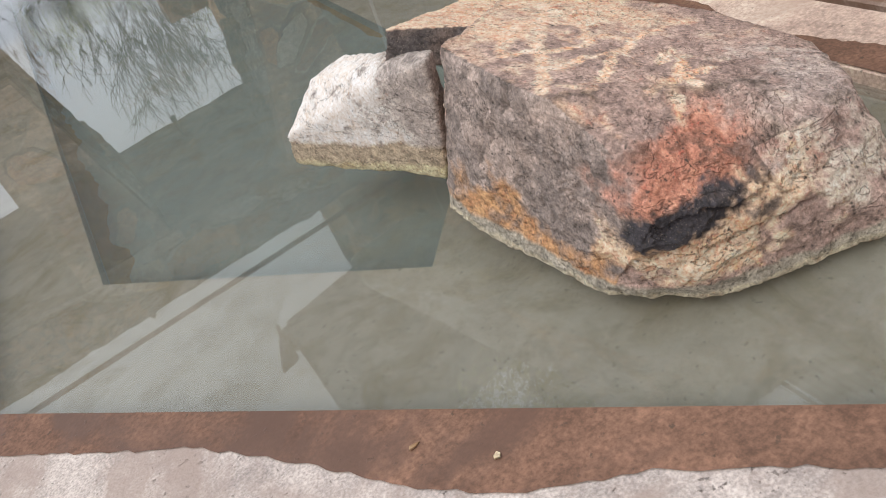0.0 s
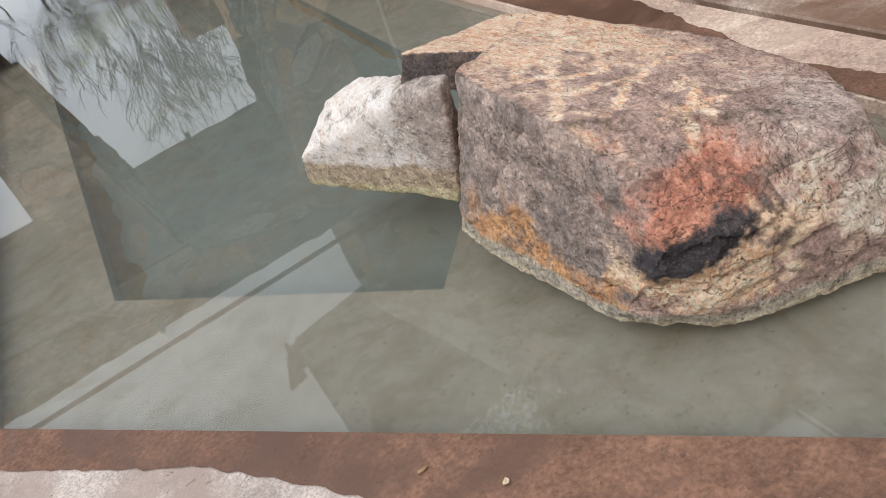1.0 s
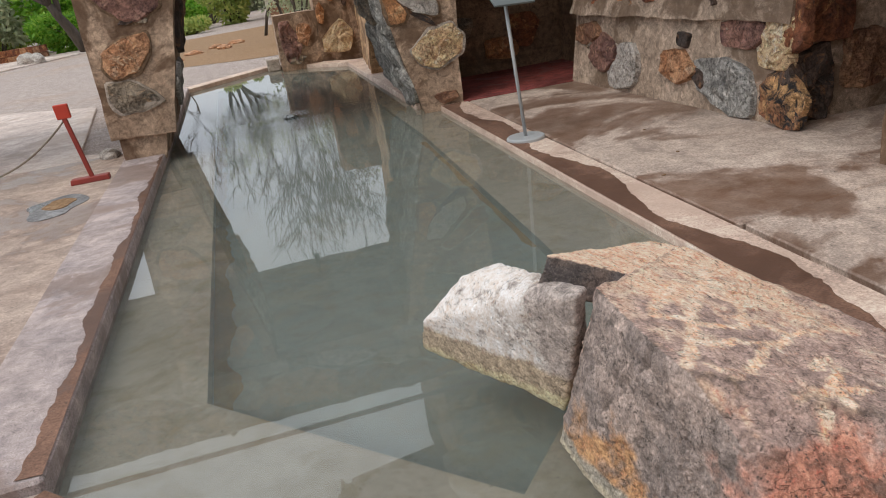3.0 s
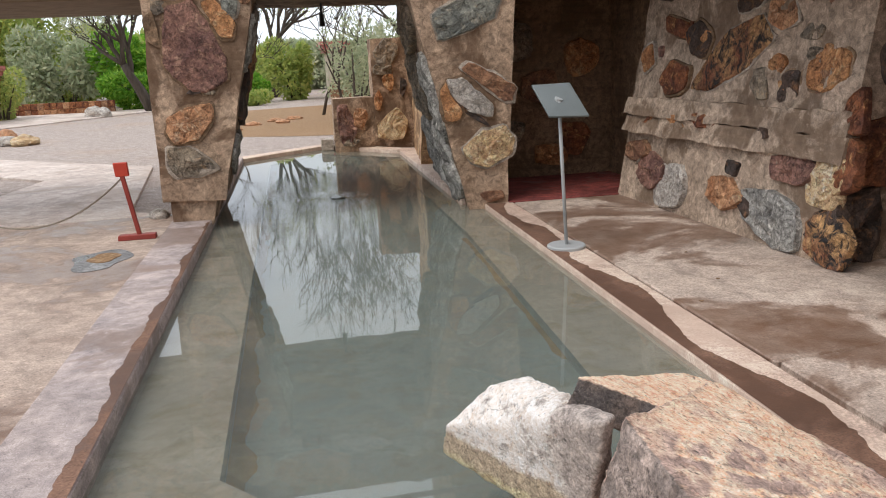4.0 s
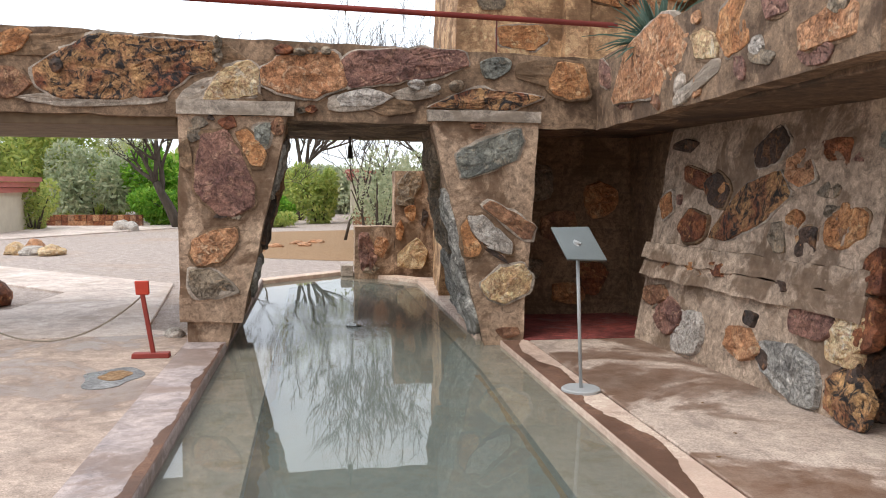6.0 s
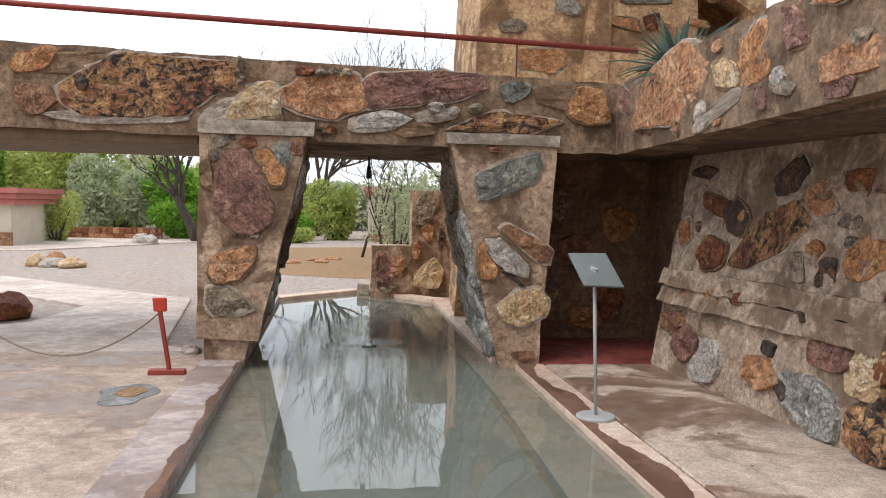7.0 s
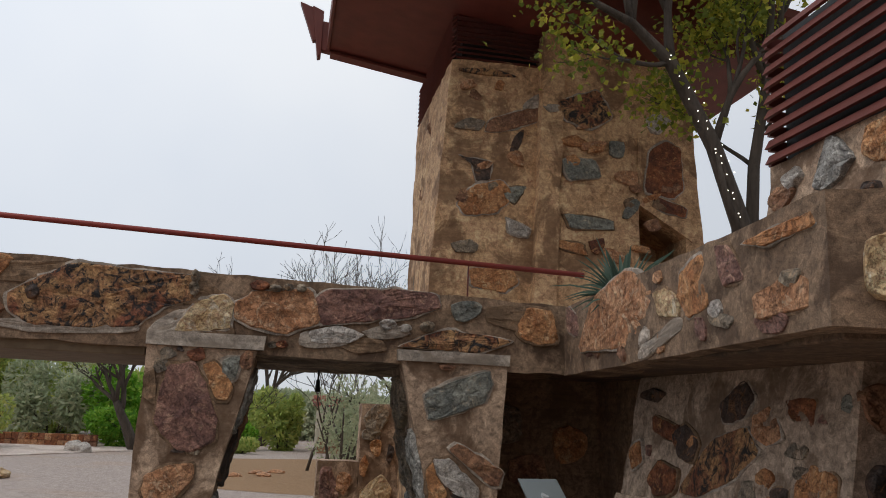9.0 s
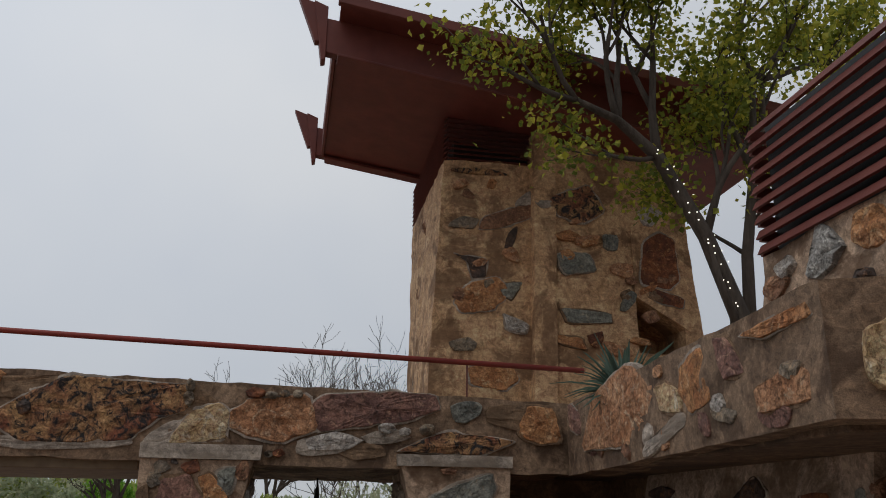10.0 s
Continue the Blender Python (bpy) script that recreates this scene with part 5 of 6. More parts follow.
for s, y, w, h, paint in ((0.4, 8.3, 0.7, 0.5, "marble"), (0.9, 8.6, 0.8, 0.6, "dark"), (1.5, 8.3, 0.7, 0.6, "marble"), (1.3, 9.1, 0.6, 0.7, "brown")):
    p = Vector((-0.615, y, 0.27)) + lean_l * s
    field_stone(pillar_left, p, (0, 1, 0), lean_l, 0, 0, w, h, paint, 0, 0.03, round_=0.2)
# alcove stones in the shade
for x, z, w, h, paint in ((2.5, 0.6, 0.4, 0.3, "grey"), (2.9, 1.1, 0.5, 0.35, "brown"), (3.3, 0.5, 0.4, 0.4, "rust"), (3.4, 1.4, 0.4, 0.4, "orange"), (2.6, 1.6, 0.4, 0.4, "grey"), (3.0, 0.3, 0.4, 0.25, "orange")):
    field_stone(bpy.data.objects["alcove_back"], (x, 9.23, z), X, Z, 0, 0, w, h, paint, 0, 0.05)

# ---- low walls at the end of the pool ----
block = holder("end_wall", (1.34, 13.75, 0.0), "stepped masonry end wall with large stones beside the pool", "wall", "", "structure")
for nm, x0, x1, top in (("low_block", 0.72, 1.38, 0.87), ("tall_block", 1.38, 2.1, 1.8)):
    ob = part(nm, roughen(hexa(bmesh.new(), quad(x0, x1, 13.6, 14.1, 0.0), quad(x0, x1, 13.6, 14.1, top)), 0.15, 0.02, 4), M_WALL, None)
    under_m = Matrix.Translation((-1.34, -13.75, 0.0))
    ob.parent, ob.matrix_parent_inverse = block, under_m
for r in BLOCK_STONES:
    ob = field_stone(None, (0, 13.59, 0), X, Z, *r[1:5], r[0], r[5], 0.05)
    ob.parent, ob.matrix_parent_inverse = block, under_m
slab("step_block", [(0.5, 13.95), (0.7, 13.95), (0.7, 14.3), (0.5, 14.3)], 0.0, 0.19, M_GREY, "small grey concrete block at the pool end", "block")


# smears of grey mortar and patches of brown earth concrete round the stones
for x, z, w, h, turn, paint in ((-1.9, 2.33, 1.5, 0.14, 2, "mortar"), (-0.95, 2.42, 0.5, 0.16, 30, "mortar"), (0.45, 2.36, 0.6, 0.2, 8, "mortar"), (1.0, 2.44, 0.45, 0.12, 5, "mortar"), (0.75, 2.30, 0.5, 0.16, 0, "earth"), (-0.85, 2.72, 0.8, 0.25, -5, "earth"), (-2.3, 2.8, 0.9, 0.2, 3, "earth"), (2.2, 2.65, 0.5, 0.3, 0, "earth"), (-0.55, 2.38, 0.3, 0.18, 0, "earth")):
    field_stone(beam, (0, Y0 + 0.042, 0), X, Z, x, z, w, h, paint, turn, 0.012, round_=0.4, name="mortar_patch")
# small filler stones between the large ones
r2 = random.Random(77)
for i in range(14):
    y, z = r2.uniform(4.7, 7.6), r2.uniform(0.12, 2.05)
    if 0.62 < z < 1.08:
        continue
    field_stone(wall_right, (wall_x(y, z), y, z), (0, -1, 0), (0.14, 0, 1), 0, 0, r2.uniform(0.08, 0.24), r2.uniform(0.07, 0.17), r2.choice(["rust", "dark", "orange", "grey", "brown", "purple"]), r2.uniform(-40, 40), 0.012, round_=0.4)
for i in range(26):
    x, z = r2.uniform(2.3, 5.8), r2.uniform(3.0, 6.6)
    field_stone(tower, (x, 10.985 if x < 3.45 else 10.835, z), X, Z, 0, 0, r2.uniform(0.15, 0.5), r2.uniform(0.08, 0.22), r2.choice(["brown", "earth", "grey", "pink", "orange", "mortar"]), r2.uniform(-25, 25), 0.02, round_=0.4)
for i in range(9):
    y, z = r2.uniform(3.6, 7.5), r2.uniform(2.2, 2.4)
    field_stone(parapet, (2.797 - (7.78 - y) * 0.0565, y, z), (0, -1, 0), Z, 0, 0, r2.uniform(0.1, 0.3), r2.uniform(0.06, 0.16), r2.choice(["mortar", "brown", "grey", "pink", "purple"]), r2.uniform(-40, 40), 0.014, round_=0.4)
for i in range(12):
    y, z = r2.uniform(2.3, 3.5), r2.uniform(0.15, 1.0)
    field_stone(bpy.data.objects["wall_back_right"], (3.27 + z * 0.1, y, z), (0, -1, 0), (0.1, 0, 1), 0, 0, r2.uniform(0.15, 0.4), r2.uniform(0.12, 0.3), r2.choice(["orange", "brown", "grey", "rust"]), r2.uniform(-40, 40), 0.03, round_=0.4)

# rough boulders at the foot of the wall's free end
for y, z, w, h, paint, turn in ((4.66, 0.24, 0.42, 0.40, "burnt", -20), (4.74, 0.62, 0.36, 0.34, "cream", 8), (4.60, 0.72, 0.26, 0.44, "rust", 15), (4.58, 1.05, 0.2, 0.3, "rust", 0)):
    field_stone(wall_right, (wall_x(y, z) - 0.01, y, z), (0, -1, 0), (0.14, 0, 1), 0, 0, w, h, paint, turn, 0.03, round_=0.4)
for x, z, w, h, paint, turn in ((3.62, 0.3, 0.36, 0.5, "dark", 0), (3.72, 0.8, 0.4, 0.5, "rust", 10), (4.05, 0.4, 0.35, 0.4, "brown", 0), (3.85, 1.35, 0.45, 0.35, "dark", -10), (4.1, 1.0, 0.3, 0.35, "orange", 0), (3.8, 1.85, 0.4, 0.3, "brown", 5)):
    field_stone(wall_right, (x, 4.69 - 0.09 * z, z), X, (0, -0.09, 1), 0, 0, w, h, paint, turn, 0.04, round_=0.4)


# ---- posts, rope, loose stones ----
def stanchion(x, y):
    e = holder("stanchion", (x, y, FLOOR), "leaning red wooden rope post on a bar foot", "rope post", "rope posts")
    def add(nm, bm, mat, label=""):
        ob = part(nm, bm, mat, None, label)
        ob.parent = e
    add("foot", bevel(hexa(bmesh.new(), quad(-0.16, 0.16, -0.05, 0.05, 0.0), quad(-0.155, 0.155, -0.045, 0.045, 0.045)), 0.006, 1), M_POST)
    add("shaft", bevel(hexa(bmesh.new(), quad(0.0, 0.036, -0.018, 0.018, 0.04), quad(-0.085, -0.049, -0.018, 0.018, 0.58)), 0.004, 1), M_POST)
    add("head", bevel(hexa(bmesh.new(), quad(-0.115, -0.005, -0.022, 0.022, 0.555), quad(-0.125, -0.01, -0.022, 0.022, 0.675)), 0.006, 1), M_RED_BRIGHT, "bright red square top")
    return e


post = stanchion(-1.36, 7.35)
post_b = copy_thing(post, pose(-3.45, 8.3, FLOOR, 0, 0, 20))
sag = [(-1.42 + (-3.51 + 1.42) * f, 7.35 + 0.95 * f, 0.60 - 0.47 * 4 * f * (1 - f)) for f in [i / 24 for i in range(25)]]
tagged(part("rope", tube_path(bmesh.new(), sag, 0.008, 6), M_ROPE, None, smooth=True), "thin sagging hemp rope between red posts", "rope")


def loose_rock(x, y, z, size, paint, seed, label, group=""):
    bm = bmesh.new()
    bmesh.ops.create_icosphere(bm, subdivisions=3, radius=1.0)
    o = Vector((seed * 3.1, seed, 0))
    for v in bm.verts:
        d = 1 + 0.3 * noise.noise(v.co * 1.3 + o) + 0.1 * noise.noise(v.co * 4 + o)
        v.co = Vector((v.co.x * size[0], v.co.y * size[1], max(v.co.z, -0.35) * size[2])) * d
    low = min(v.co.z for v in bm.verts)
    bmesh.ops.translate(bm, verts=bm.verts, vec=(0, 0, -low - 0.01))
    ob = part("rock", bm, STONES[paint], None)
    ob.matrix_world = pose(x, y, z, 0, 0, seed * 50)
    return tagged(ob, label, "rock", group)


loose_rock(-4.0, 10.9, 0.015, (0.34, 0.26, 0.26), "rust", 2, "rust-brown rounded rock on the gravel")
for i, (x, y, a, b, c, p) in enumerate(((-6.3, 18.7, 0.25, 0.2, 0.2, "cream"), (-5.9, 18.6, 0.3, 0.2, 0.15, "pale"), (-5.5, 18.5, 0.35, 0.25, 0.16, "cream"), (-6.0, 19.0, 0.3, 0.2, 0.25, "pink"), (-6.1, 27.7, 0.3, 0.25, 0.25, "pale"), (-5.8, 27.6, 0.25, 0.2, 0.22, "pale"))):
    loose_rock(x, y, 0.015, (a, b, c), p, i + 3, "pale flat stone lying on the gravel", "stones on the gravel")
for i, (x, y) in enumerate(((-0.9, 20.5), (-0.4, 21.5), (-0.2, 20.8), (0.1, 21.9), (-1.3, 19.2))):
    loose_rock(x, y, 0.02, (0.22, 0.16, 0.07), "pink", i + 11, "flat reddish stone on leaf litter", "flat stones")
loose_rock(-1.32, 8.35, FLOOR, (0.12, 0.1, 0.07), "pale", 20, "small pale stone beside the pillar foot")

# drain patch on the patio
bm = bmesh.new()
ring = [(-1.52 + (0.21 + 0.03 * math.sin(3 * a) + 0.02 * math.sin(5 * a + 1)) * math.cos(a), 6.6 + (0.36 + 0.04 * math.sin(2 * a)) * math.sin(a)) for a in [k * math.tau / 40 for k in range(40)]]
prism(bm, ring, FLOOR, FLOOR + 0.004)
drain = tagged(part("drain_patch", bm, M_DRAIN, None), "grey cement patch with a leaf-filled hollow", "drain patch", "", "structure")
bm = bmesh.new()
prism(bm, [(-1.5 + (0.11 + 0.02 * math.sin(4 * a)) * math.cos(a), 6.66 + 0.17 * math.sin(a)) for a in [k * math.tau / 28 for k in range(28)]], FLOOR, FLOOR + 0.009)
part("debris", bm, M_LITTER, drain, "brown leaf debris")
for i, (x, y) in enumerate(((0.215, 1.258), (0.34, 1.099), (2.3, 4.2), (2.75, 5.3), (2.62, 4.6))):
    a = i * 1.3
    d = [Vector((math.cos(a + t) * r, math.sin(a + t) * r * 0.6, 0)) for t, r in ((0, 0.016), (1.2, 0.009), (2.4, 0.012), (3.6, 0.014), (5, 0.008))]
    tagged(part("fallen_leaf", prism(bmesh.new(), [(x + p.x, y + p.y) for p in d], FLOOR + 0.004, FLOOR + 0.008), M_LITTER if i != 1 else STONES["cream"], None), "small dry leaf on the concrete", "leaf", "fallen leaves")

# small spout fitting under the beam and the bubbling jet below it
tagged(part("hanging_lamp", tube_path(bmesh.new(), [(0.48, 9.9, 2.16), (0.48, 9.9, 2.03), (0.48, 9.9, 2.02), (0.48, 9.9, 1.93), (0.48, 9.9, 1.88)], [0.012, 0.012, 0.025, 0.03, 0.035], 12), M_BLACK, None), "small black lamp hanging under the beam", "lamp")
bm = bmesh.new()
bmesh.ops.create_icosphere(bm, subdivisions=3, radius=1.0)
for v in bm.verts:
    v.co = Vector((0.48 + v.co.x * 0.09, 9.04 + v.co.y * 0.09, v.co.z * 0.03 * (1 + noise.noise(v.co * 5))))
tagged(part("water_jet", bm, M_WATER, None, smooth=True), "low bubbling jet of water in the pool", "water jet").visible_shadow = False
tagged(part("rod_hanger", tube_path(bmesh.new(), [(1.88, 8.2, 2.78), (1.88, 8.2, 3.26)], 0.009, 6), M_RED, None), "thin red upright holding the rod", "hanger")


# ---- plants ----
def branch(bm, p, d, r, length, depth, rnd, tips, bend=0.35, kids=(2, 3), twist=0.6, slim=0.004, rise=0.15):
    pts, rad = [p.copy()], [r]
    n = 4
    for i in range(n):
        d = (d + Vector((rnd.uniform(-1, 1), rnd.uniform(-1, 1), rnd.uniform(-0.5, 0.9))) * bend * 0.5).normalized()
        p = p + d * length / n
        pts.append(p.copy())
        rad.append(r * (1 - 0.45 * (i + 1) / n))
    tube_path(bm, pts, [max(q, slim) for q in rad], 6 if r > 0.02 else 3)
    if depth == 0:
        tips.extend(pts[1:])
        return
    for _ in range(rnd.randint(*kids)):
        k = rnd.randint(2, n)
        nd = (d + Vector((rnd.uniform(-1, 1), rnd.uniform(-1, 1), rnd.uniform(-0.75, 0.75) + rise)) * twist).normalized()
        branch(bm, pts[k], nd, rad[k] * 0.75, length * rnd.uniform(0.62, 0.9), depth - 1, rnd, tips, bend, kids, twist, slim, rise)
    if depth <= 1:
        tips.extend(pts[2:])


def leaves(points, per, spread, size, rnd, droop=0.3, narrow=0.45):
    """Many small folded leaves about points, as one mesh."""
    verts, faces = [], []
    for p in points:
        for _ in range(per):
            c = p + Vector((rnd.gauss(0, spread), rnd.gauss(0, spread), rnd.gauss(0, spread * 0.8)))
            a = Vector((rnd.uniform(-1, 1), rnd.uniform(-1, 1), rnd.uniform(-1, 0.6) - droop)).normalized()
            b = a.cross(Vector((rnd.uniform(-1, 1), rnd.uniform(-1, 1), rnd.uniform(-1, 1)))).normalized()
            s = size * rnd.uniform(0.6, 1.3)
            up = a.cross(b) * s * 0.15
            k = len(verts)
            verts += [c - a * s * 0.5, c + b * s * narrow + up, c + a * s * 0.5, c - b * s * narrow + up]
            faces.append((k, k + 1, k + 2, k + 3))
    return verts, faces


def court_tree():
    rnd = random.Random(21)
    t = tagged(new("court_tree"), "leafy tree with dark leaning trunk behind the parapet", "tree")
    bm, tips = bmesh.new(), []
    trunk = [(5.25, 8.5, 2.4), (5.22, 8.5, 4.0), (4.88, 8.5, 4.96), (4.31, 8.45, 5.94), (3.75, 8.3, 6.3), (3.16, 8.1, 6.4)]
    tube_path(bm, trunk, [0.15, 0.12, 0.095, 0.08, 0.055, 0.035], 10)
    stem = [(5.3, 8.6, 2.4), (5.46, 8.6, 4.8), (5.67, 8.6, 5.9), (5.75, 8.5, 7.2)]
    tube_path(bm, stem, [0.1, 0.075, 0.06, 0.035], 8)
    slim = [(5.25, 8.45, 3.6), (4.95, 8.4, 4.4), (4.85, 8.4, 4.9)]
    tube_path(bm, slim, [0.06, 0.04, 0.02], 6)
    part("trunk", bm, M_BARK, t, "dark bare trunk and leaning limbs", smooth=True)
    bm = bmesh.new()
    V = Vector
    for start, way, r, ln, dp in ((trunk[3], (0.1, 0, 1), 0.07, 1.3, 3), (trunk[2], (0.35, 0.1, 1), 0.06, 1.3, 3), (trunk[4], (-0.3, -0.1, 0.8), 0.05, 1.1, 3), (trunk[5], (-1, 0, 0.25), 0.04, 0.9, 2), (trunk[3], (-0.9, -0.3, -0.35), 0.035, 0.9, 2),
                                  (stem[2], (0.5, 0, 0.9), 0.06, 1.3, 3), (stem[3], (-0.2, 0.1, 1), 0.05, 1.2, 3), (stem[1], (0.1, 0.1, 0.6), 0.04, 0.9, 2), (stem[3], (0.7, -0.2, 0.8), 0.05, 1.2, 3), (trunk[4], (0.1, 0, 1), 0.05, 1.2, 3), (stem[2], (-0.5, -0.1, 0.9), 0.05, 1.2, 3), (stem[2], (0.2, 0.3, 0.5), 0.05, 1.1, 3), (trunk[5], (-0.7, -0.2, 0.7), 0.04, 1.1, 3), (stem[1], (-0.3, 0.2, 0.5), 0.03, 0.8, 2), (stem[3], (0.9, 0.2, 0.3), 0.05, 1.2, 3)):
        branch(bm, V(start), V(way).normalized(), r, ln, dp, rnd, tips, 0.4)
    part("limb", bm, M_BARK, t, smooth=True)
    bulbs = tagged(new("string_lights"), "tiny white string lights wound round the trunk", "string lights")
    for i in range(30):
        f = i / 43 * 2.999
        a, b = V(trunk[1 + int(f)]), V(trunk[2 + int(f)])
        p = a.lerp(b, f % 1) + V((math.cos(i * 2.1) * 0.13, -abs(math.sin(i * 2.1)) * 0.14, rnd.uniform(-0.08, 0.08)))
        bm = bmesh.new()
        bmesh.ops.create_icosphere(bm, subdivisions=1, radius=0.008)
        bmesh.ops.translate(bm, verts=bm.verts, vec=p)
        part("bulb", bm, M_BULB, bulbs)
    link("crown", *leaves(tips, 17, 0.19, 0.085, rnd), M_LEAF, t, "sparse yellow-green leaves with gaps")


def bare_tree(name, x, y, z, height, seed, label, leaf=None, per=2, spread=0.15, size=0.06, trunk_r=0.05, depth=4, twist=0.55, lean=(0, 0, 1), trunk_h=0.4, bark=M_BARK, slim=0.009, bend=0.35, kids=(2, 4), rise=0.15):
    rnd = random.Random(seed)
    t = tagged(new(name), label, "tree")
    t.matrix_world = Matrix.Translation((x, y, z))
    bm, tips = bmesh.new(), []
    branch(bm, Vector((0, 0, 0)), Vector(lean).normalized(), trunk_r, height * trunk_h, depth, rnd, tips, bend, kids, twist, slim, rise)
    part("trunk", bm, bark, t, smooth=True)
    if leaf:
        link("crown", *leaves(tips, per, spread, size, rnd), leaf, t)
    return t


def bush(x, y, z, w, d, h, paint, seed, label, count=1500, size=0.12, name="bush"):
    rnd = random.Random(seed)
    t = tagged(new(name), label, "bush", "bushes round the court")
    t.matrix_world = Matrix.Translation((x, y, z))
    verts, faces = [], []
    centres = [(rnd.uniform(-0.7, 0.7) * w, rnd.uniform(-0.7, 0.7) * d, rnd.uniform(0.25, 0.8) * h, rnd.uniform(0.3, 0.5)) for _ in range(7)]
    for _ in range(count):
        cx, cy, cz, cr = rnd.choice(centres)
        u = Vector((rnd.gauss(0, 1), rnd.gauss(0, 1), rnd.gauss(0, 1))).normalized() * rnd.uniform(0.6, 1.0) ** 0.5
        c = Vector((cx + u.x * w * cr, cy + u.y * d * cr, max(0.03, cz + u.z * h * cr)))
        a = (u + Vector((rnd.uniform(-1, 1), rnd.uniform(-1, 1), rnd.uniform(-1, 1)))).normalized()
        b = a.cross(Vector((rnd.uniform(-1, 1), rnd.uniform(-1, 1), rnd.uniform(-1, 1)))).normalized()
        s = size * rnd.uniform(0.5, 1.3)
        k = len(verts)
        verts += [c - a * s, c + b * s * 0.4, c + a * s, c - b * s * 0.4]
        faces.append((k, k + 1, k + 2, k + 3))
    link("foliage", verts, faces, paint, t)
    bm = bmesh.new()
    for cx, cy, cz, cr in centres:
        tube_path(bm, [(cx * 0.2, cy * 0.2, 0), (cx * 0.6, cy * 0.6, cz * 0.6), (cx, cy, cz)], [0.04, 0.025, 0.012], 5)
    part("stem", bm, M_BARK, t)
    return t


def bulb_paint():
    k = Nodes("lit_bulb")
    k.b.inputs["Emission Color"].default_value = (1, 0.93, 0.8, 1)
    k.b.inputs["Emission Strength"].default_value = 6.0
    return k.done((0.9, 0.88, 0.8))


M_BULB = bulb_paint()
court_tree()
bush(-4.5, 31.5, 0, 2.2, 0.8, 1.25, M_BUSH, 1, "trimmed dark green hedge bush behind the court", 5000, 0.10)
bush(-2.2, 31.8, 0, 1.6, 0.8, 1.2, M_BUSH, 2, "trimmed dark green hedge bush behind the court", 3000, 0.10)
bush(-5.5, 34, 0, 2.6, 1.5, 2.6, M_BUSH, 3, "bright green leafy shrub behind the hedge", 6000, 0.13)
bush(-8.4, 34, 0, 1.8, 1.2, 2.7, M_BUSH_GREY, 4, "grey-green feathery shrub behind the court", 5000, 0.13)
bush(-11.5, 36, 0, 3.0, 2.0, 4.6, M_BUSH_PALE, 5, "tall yellow-green shrub behind the court", 8000, 0.15)
bush(-14.5, 34, 0, 2.0, 2.0, 4.2, M_BUSH, 6, "bright green leafy shrub behind the hedge", 5000, 0.15)
bush(-9.0, 28.5, 0, 0.9, 0.7, 1.6, M_BUSH_PALE, 7, "reddish yellow shrub beside the wall", 1500, 0.09)
bush(-2.0, 38, 0, 3.5, 2, 2.5, M_BUSH_PALE, 8, "tall yellow-green shrub behind the court", 8000, 0.15)
bush(0.3, 33, 0, 1.2, 1.0, 2.3, M_BUSH_PALE, 9, "yellow-green shrub behind the court", 3000, 0.12)
bush(2.2, 27, 0, 1.6, 1.0, 2.4, M_BUSH_GREY, 10, "wispy grey-green shrub behind the end wall", 3500, 0.10)
bush(4.5, 30, 0, 2.2, 1.5, 2.2, M_BUSH_GREY, 12, "wispy grey-green shrub behind the end wall", 4500, 0.12)
bush(1.5, 19.2, 0, 0.9, 0.7, 2.2, M_BUSH_GREY, 17, "wispy grey-green shrub behind the end wall", 1600, 0.055)
bush(2.4, 20, 0, 1.0, 0.8, 2.1, M_BUSH_GREY, 18, "wispy grey-green shrub behind the end wall", 1800, 0.06)
bush(-7.5, 42, 0, 5, 2, 3.2, M_BUSH_PALE, 13, "tall thicket of yellow-green shrubs", 9000, 0.2)
bush(3.5, 44, 0, 6, 2, 2.3, M_BUSH_GREY, 14, "tall thicket of grey-green shrubs", 9000, 0.2)
bush(-18, 44, 0, 6, 2, 4.8, M_BUSH_PALE, 15, "tall thicket of yellow-green shrubs", 9000, 0.2)
bush(-1.2, 30, 0, 0.8, 0.6, 0.5, M_BUSH_PALE, 16, "low pale grass clump", 1500, 0.10)
bare_tree("mesquite_tree", -4.6, 29.5, 0, 5.0, 31, "twisted dark mesquite tree with fine grey leaves", M_BUSH_GREY, 5, 0.25, 0.08, 0.22, 4, 0.9, (-0.25, 0, 1), 0.36)
bare_tree("mesquite_tree", 3.4, 26, 0, 5.5, 33, "bare-limbed tree behind the end wall", M_BUSH_GREY, 3, 0.25, 0.07, 0.2, 4, 0.7, (0.1, 0, 1), 0.38)
bare_tree("mesquite_tree", -0.6, 36, 0, 7.0, 35, "bare-limbed tree with pale new leaves", M_BUSH_PALE, 3, 0.3, 0.09, 0.2, 4, 0.7, (0, 0, 1), 0.36)
for i, (x, y, h) in enumerate(((-2.0, 21, 5.0), (1.3, 22, 6.6), (1.9, 21, 6.4), (2.6, 22.5, 6.8), (3.4, 21, 6.3), (0.9, 23, 7.0), (-1.4, 24, 5.4))):
    bare_tree("bare_shrub_tree", x, y, 0, h, 41 + i, "bare leafless tree with thin twigs", None, trunk_r=0.045, depth=6, twist=0.75, trunk_h=0.31, bark=M_TWIG, slim=0.006, bend=0.7, kids=(2, 3), rise=0.35)

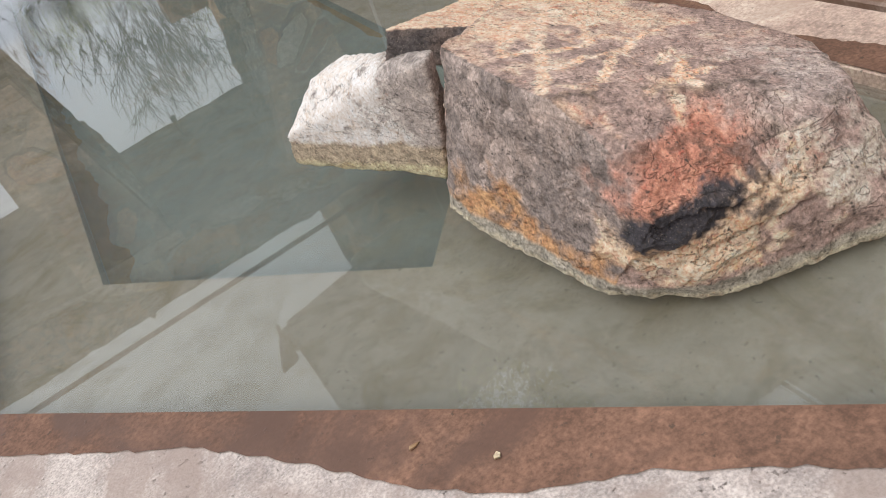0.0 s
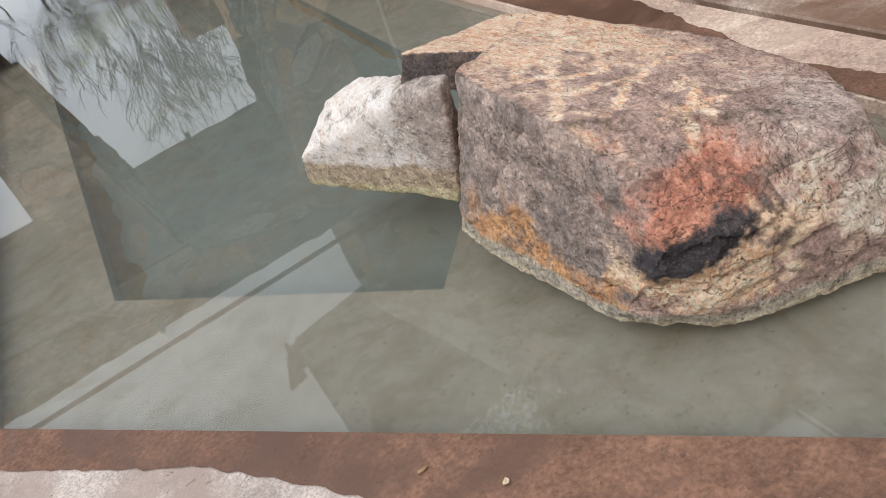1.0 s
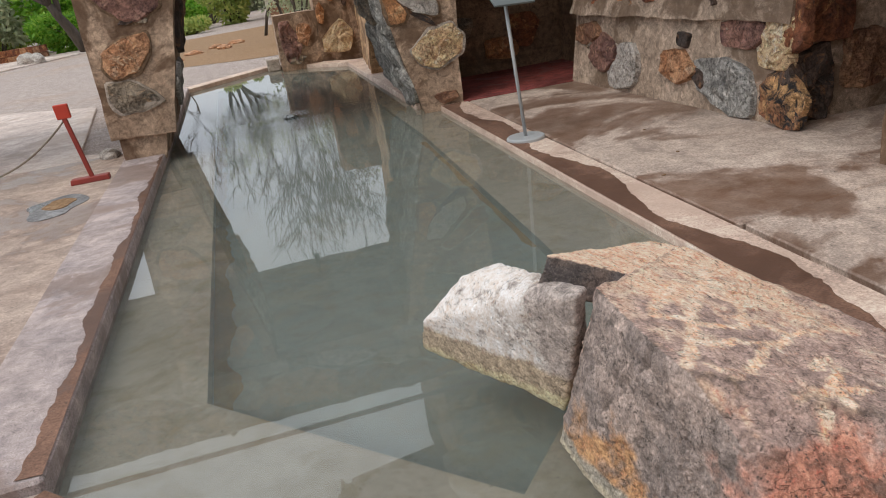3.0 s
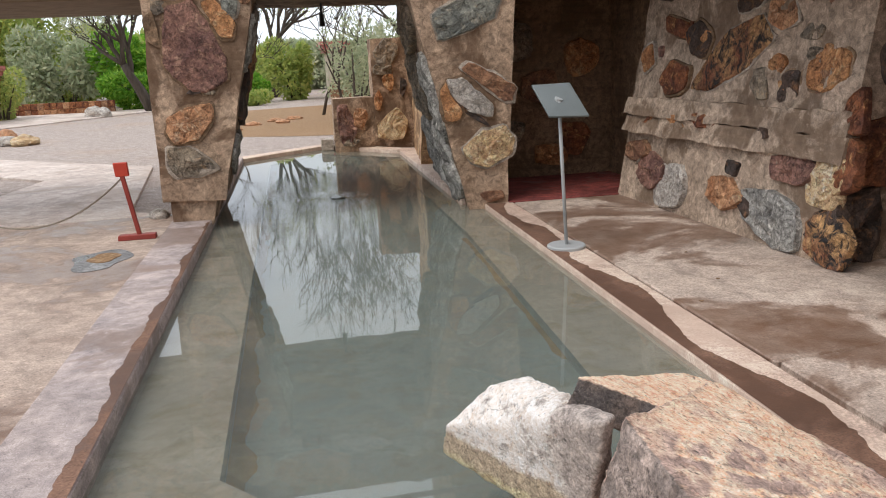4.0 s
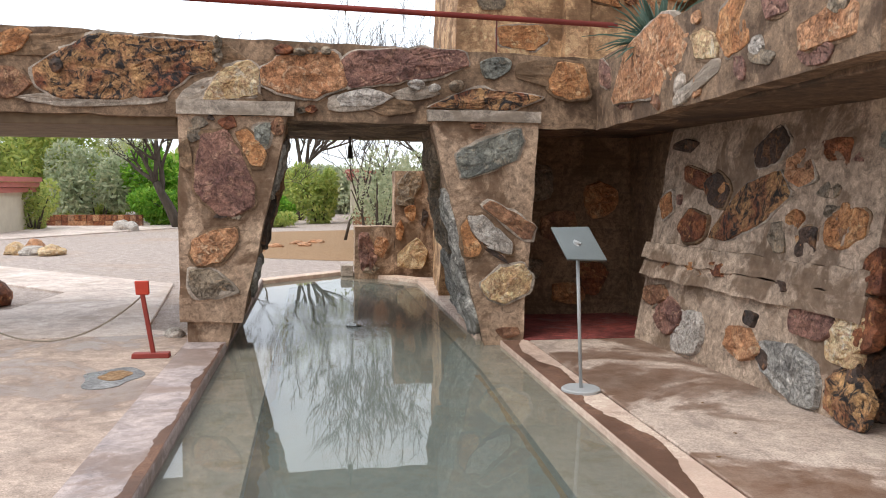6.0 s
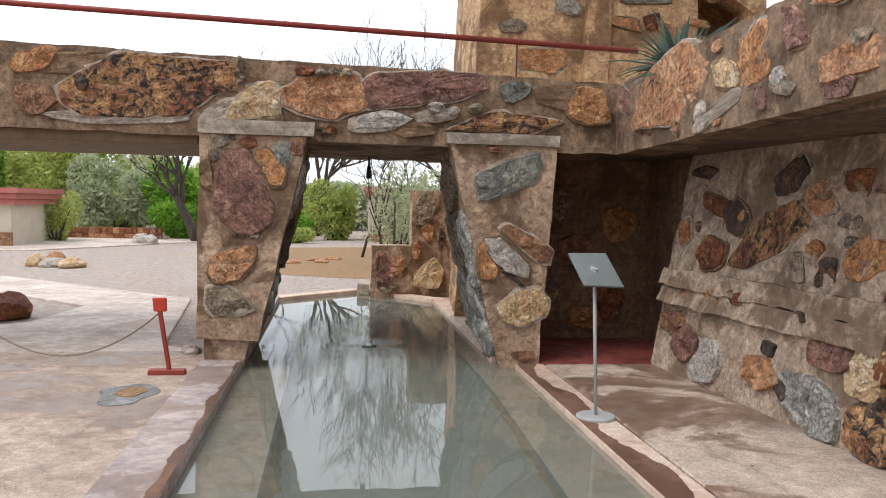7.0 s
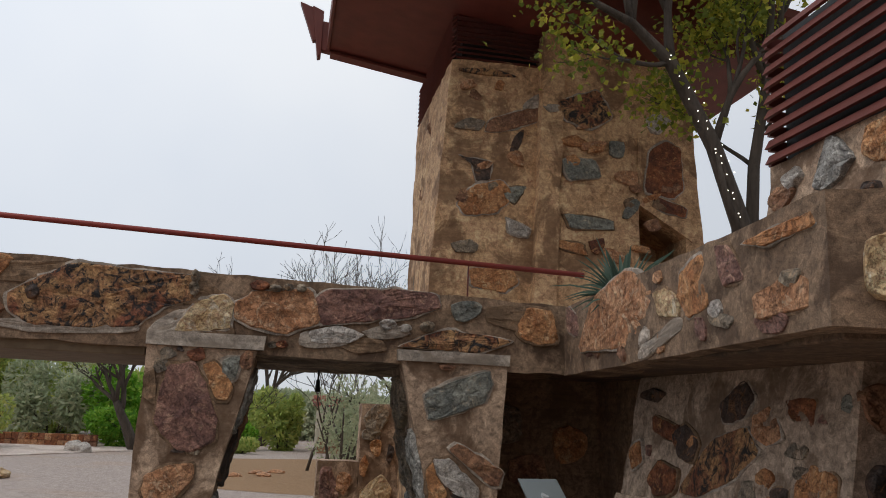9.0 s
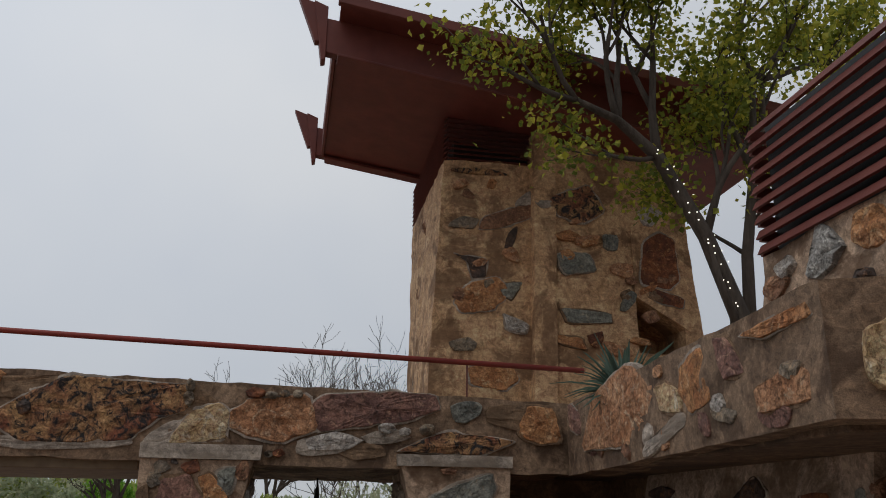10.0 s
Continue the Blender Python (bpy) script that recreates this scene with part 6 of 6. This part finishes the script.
# yucca on the parapet
rnd = random.Random(5)
yucca = holder("yucca", (2.98, 6.75, 2.62), "spiky grey-green yucca growing behind the parapet", "yucca")
for i in range(95):
    a = rnd.uniform(0, math.tau)
    up = rnd.uniform(0.1, 1.25)
    d = Vector((math.cos(a) * math.cos(up), math.sin(a) * math.cos(up), math.sin(up)))
    ln = rnd.uniform(0.3, 0.72)
    side = d.cross(Z).normalized() if abs(d.z) < 0.99 else Vector((1, 0, 0))
    fold = side.cross(d).normalized()
    rows = []
    for k, w in ((0, 0.02), (0.35, 0.028), (0.7, 0.018), (1.0, 0.002)):
        c = Vector((math.cos(a), math.sin(a), 0)) * 0.03 + d * ln * k + Vector((0, 0, 0.15 - 0.22 * k * k * math.cos(up)))
        rows.append((c - side * w + fold * w * 0.4, c - fold * 0.004, c + side * w + fold * w * 0.4))
    verts = [p for r in rows for p in r]
    faces = [(3 * k + j, 3 * k + j + 1, 3 * k + j + 4, 3 * k + j + 3) for k in range(3) for j in range(2)]
    ob = link("leaf", verts, faces, M_YUCCA, yucca)

# ---- far buildings ----
def far_house(x0, x1, y0, y1, wall_h, fascia_h, label):
    h = tagged(new("far_house"), label, "house", "far houses")
    part("wall", prism(bmesh.new(), [(x0, y0), (x1, y0), (x1, y1), (x0, y1)], 0, wall_h), M_STUCCO, h)
    part("base", prism(bmesh.new(), [(x0 - 0.05, y0 - 0.1), (x1 + 0.05, y0 - 0.1), (x1 + 0.05, y0), (x0 - 0.05, y0)], 0, wall_h * 0.35), STONES["brown"], h, "brown stone base")
    for k in range(3):
        o = 0.15 + 0.08 * k
        z = wall_h + fascia_h * k / 3
        part("fascia", prism(bmesh.new(), [(x0 - o, y0 - o), (x1 + o, y0 - o), (x1 + o, y1), (x0 - o, y1)], z, z + fascia_h / 3 - 0.015), M_PINK, h, "pink stepped fascia board")


far_house(-17, -9.2, 25.2, 29, 1.25, 0.5, "low pale house with pink stepped fascia beyond the gravel")
far_house(1.6, 9, 32, 36, 1.75, 0.42, "low house with pink fascia behind the shrubs")
low = tagged(new("low_garden_wall"), "low reddish stone garden wall before the shrubs", "garden wall", "", "structure")
rnd = random.Random(9)
for i in range(34):
    x = -9.6 + (i % 17) * 0.21
    bm = hexa(bmesh.new(), quad(x, x + 0.2, 30.5, 30.75, 0.22 * (i // 17)), quad(x, x + 0.2, 30.5 + rnd.uniform(-0.03, 0.03), 30.75, 0.22 * (i // 17) + 0.21))
    part("stone", bm, STONES[rnd.choice(["rust", "brown", "pink"])], low)
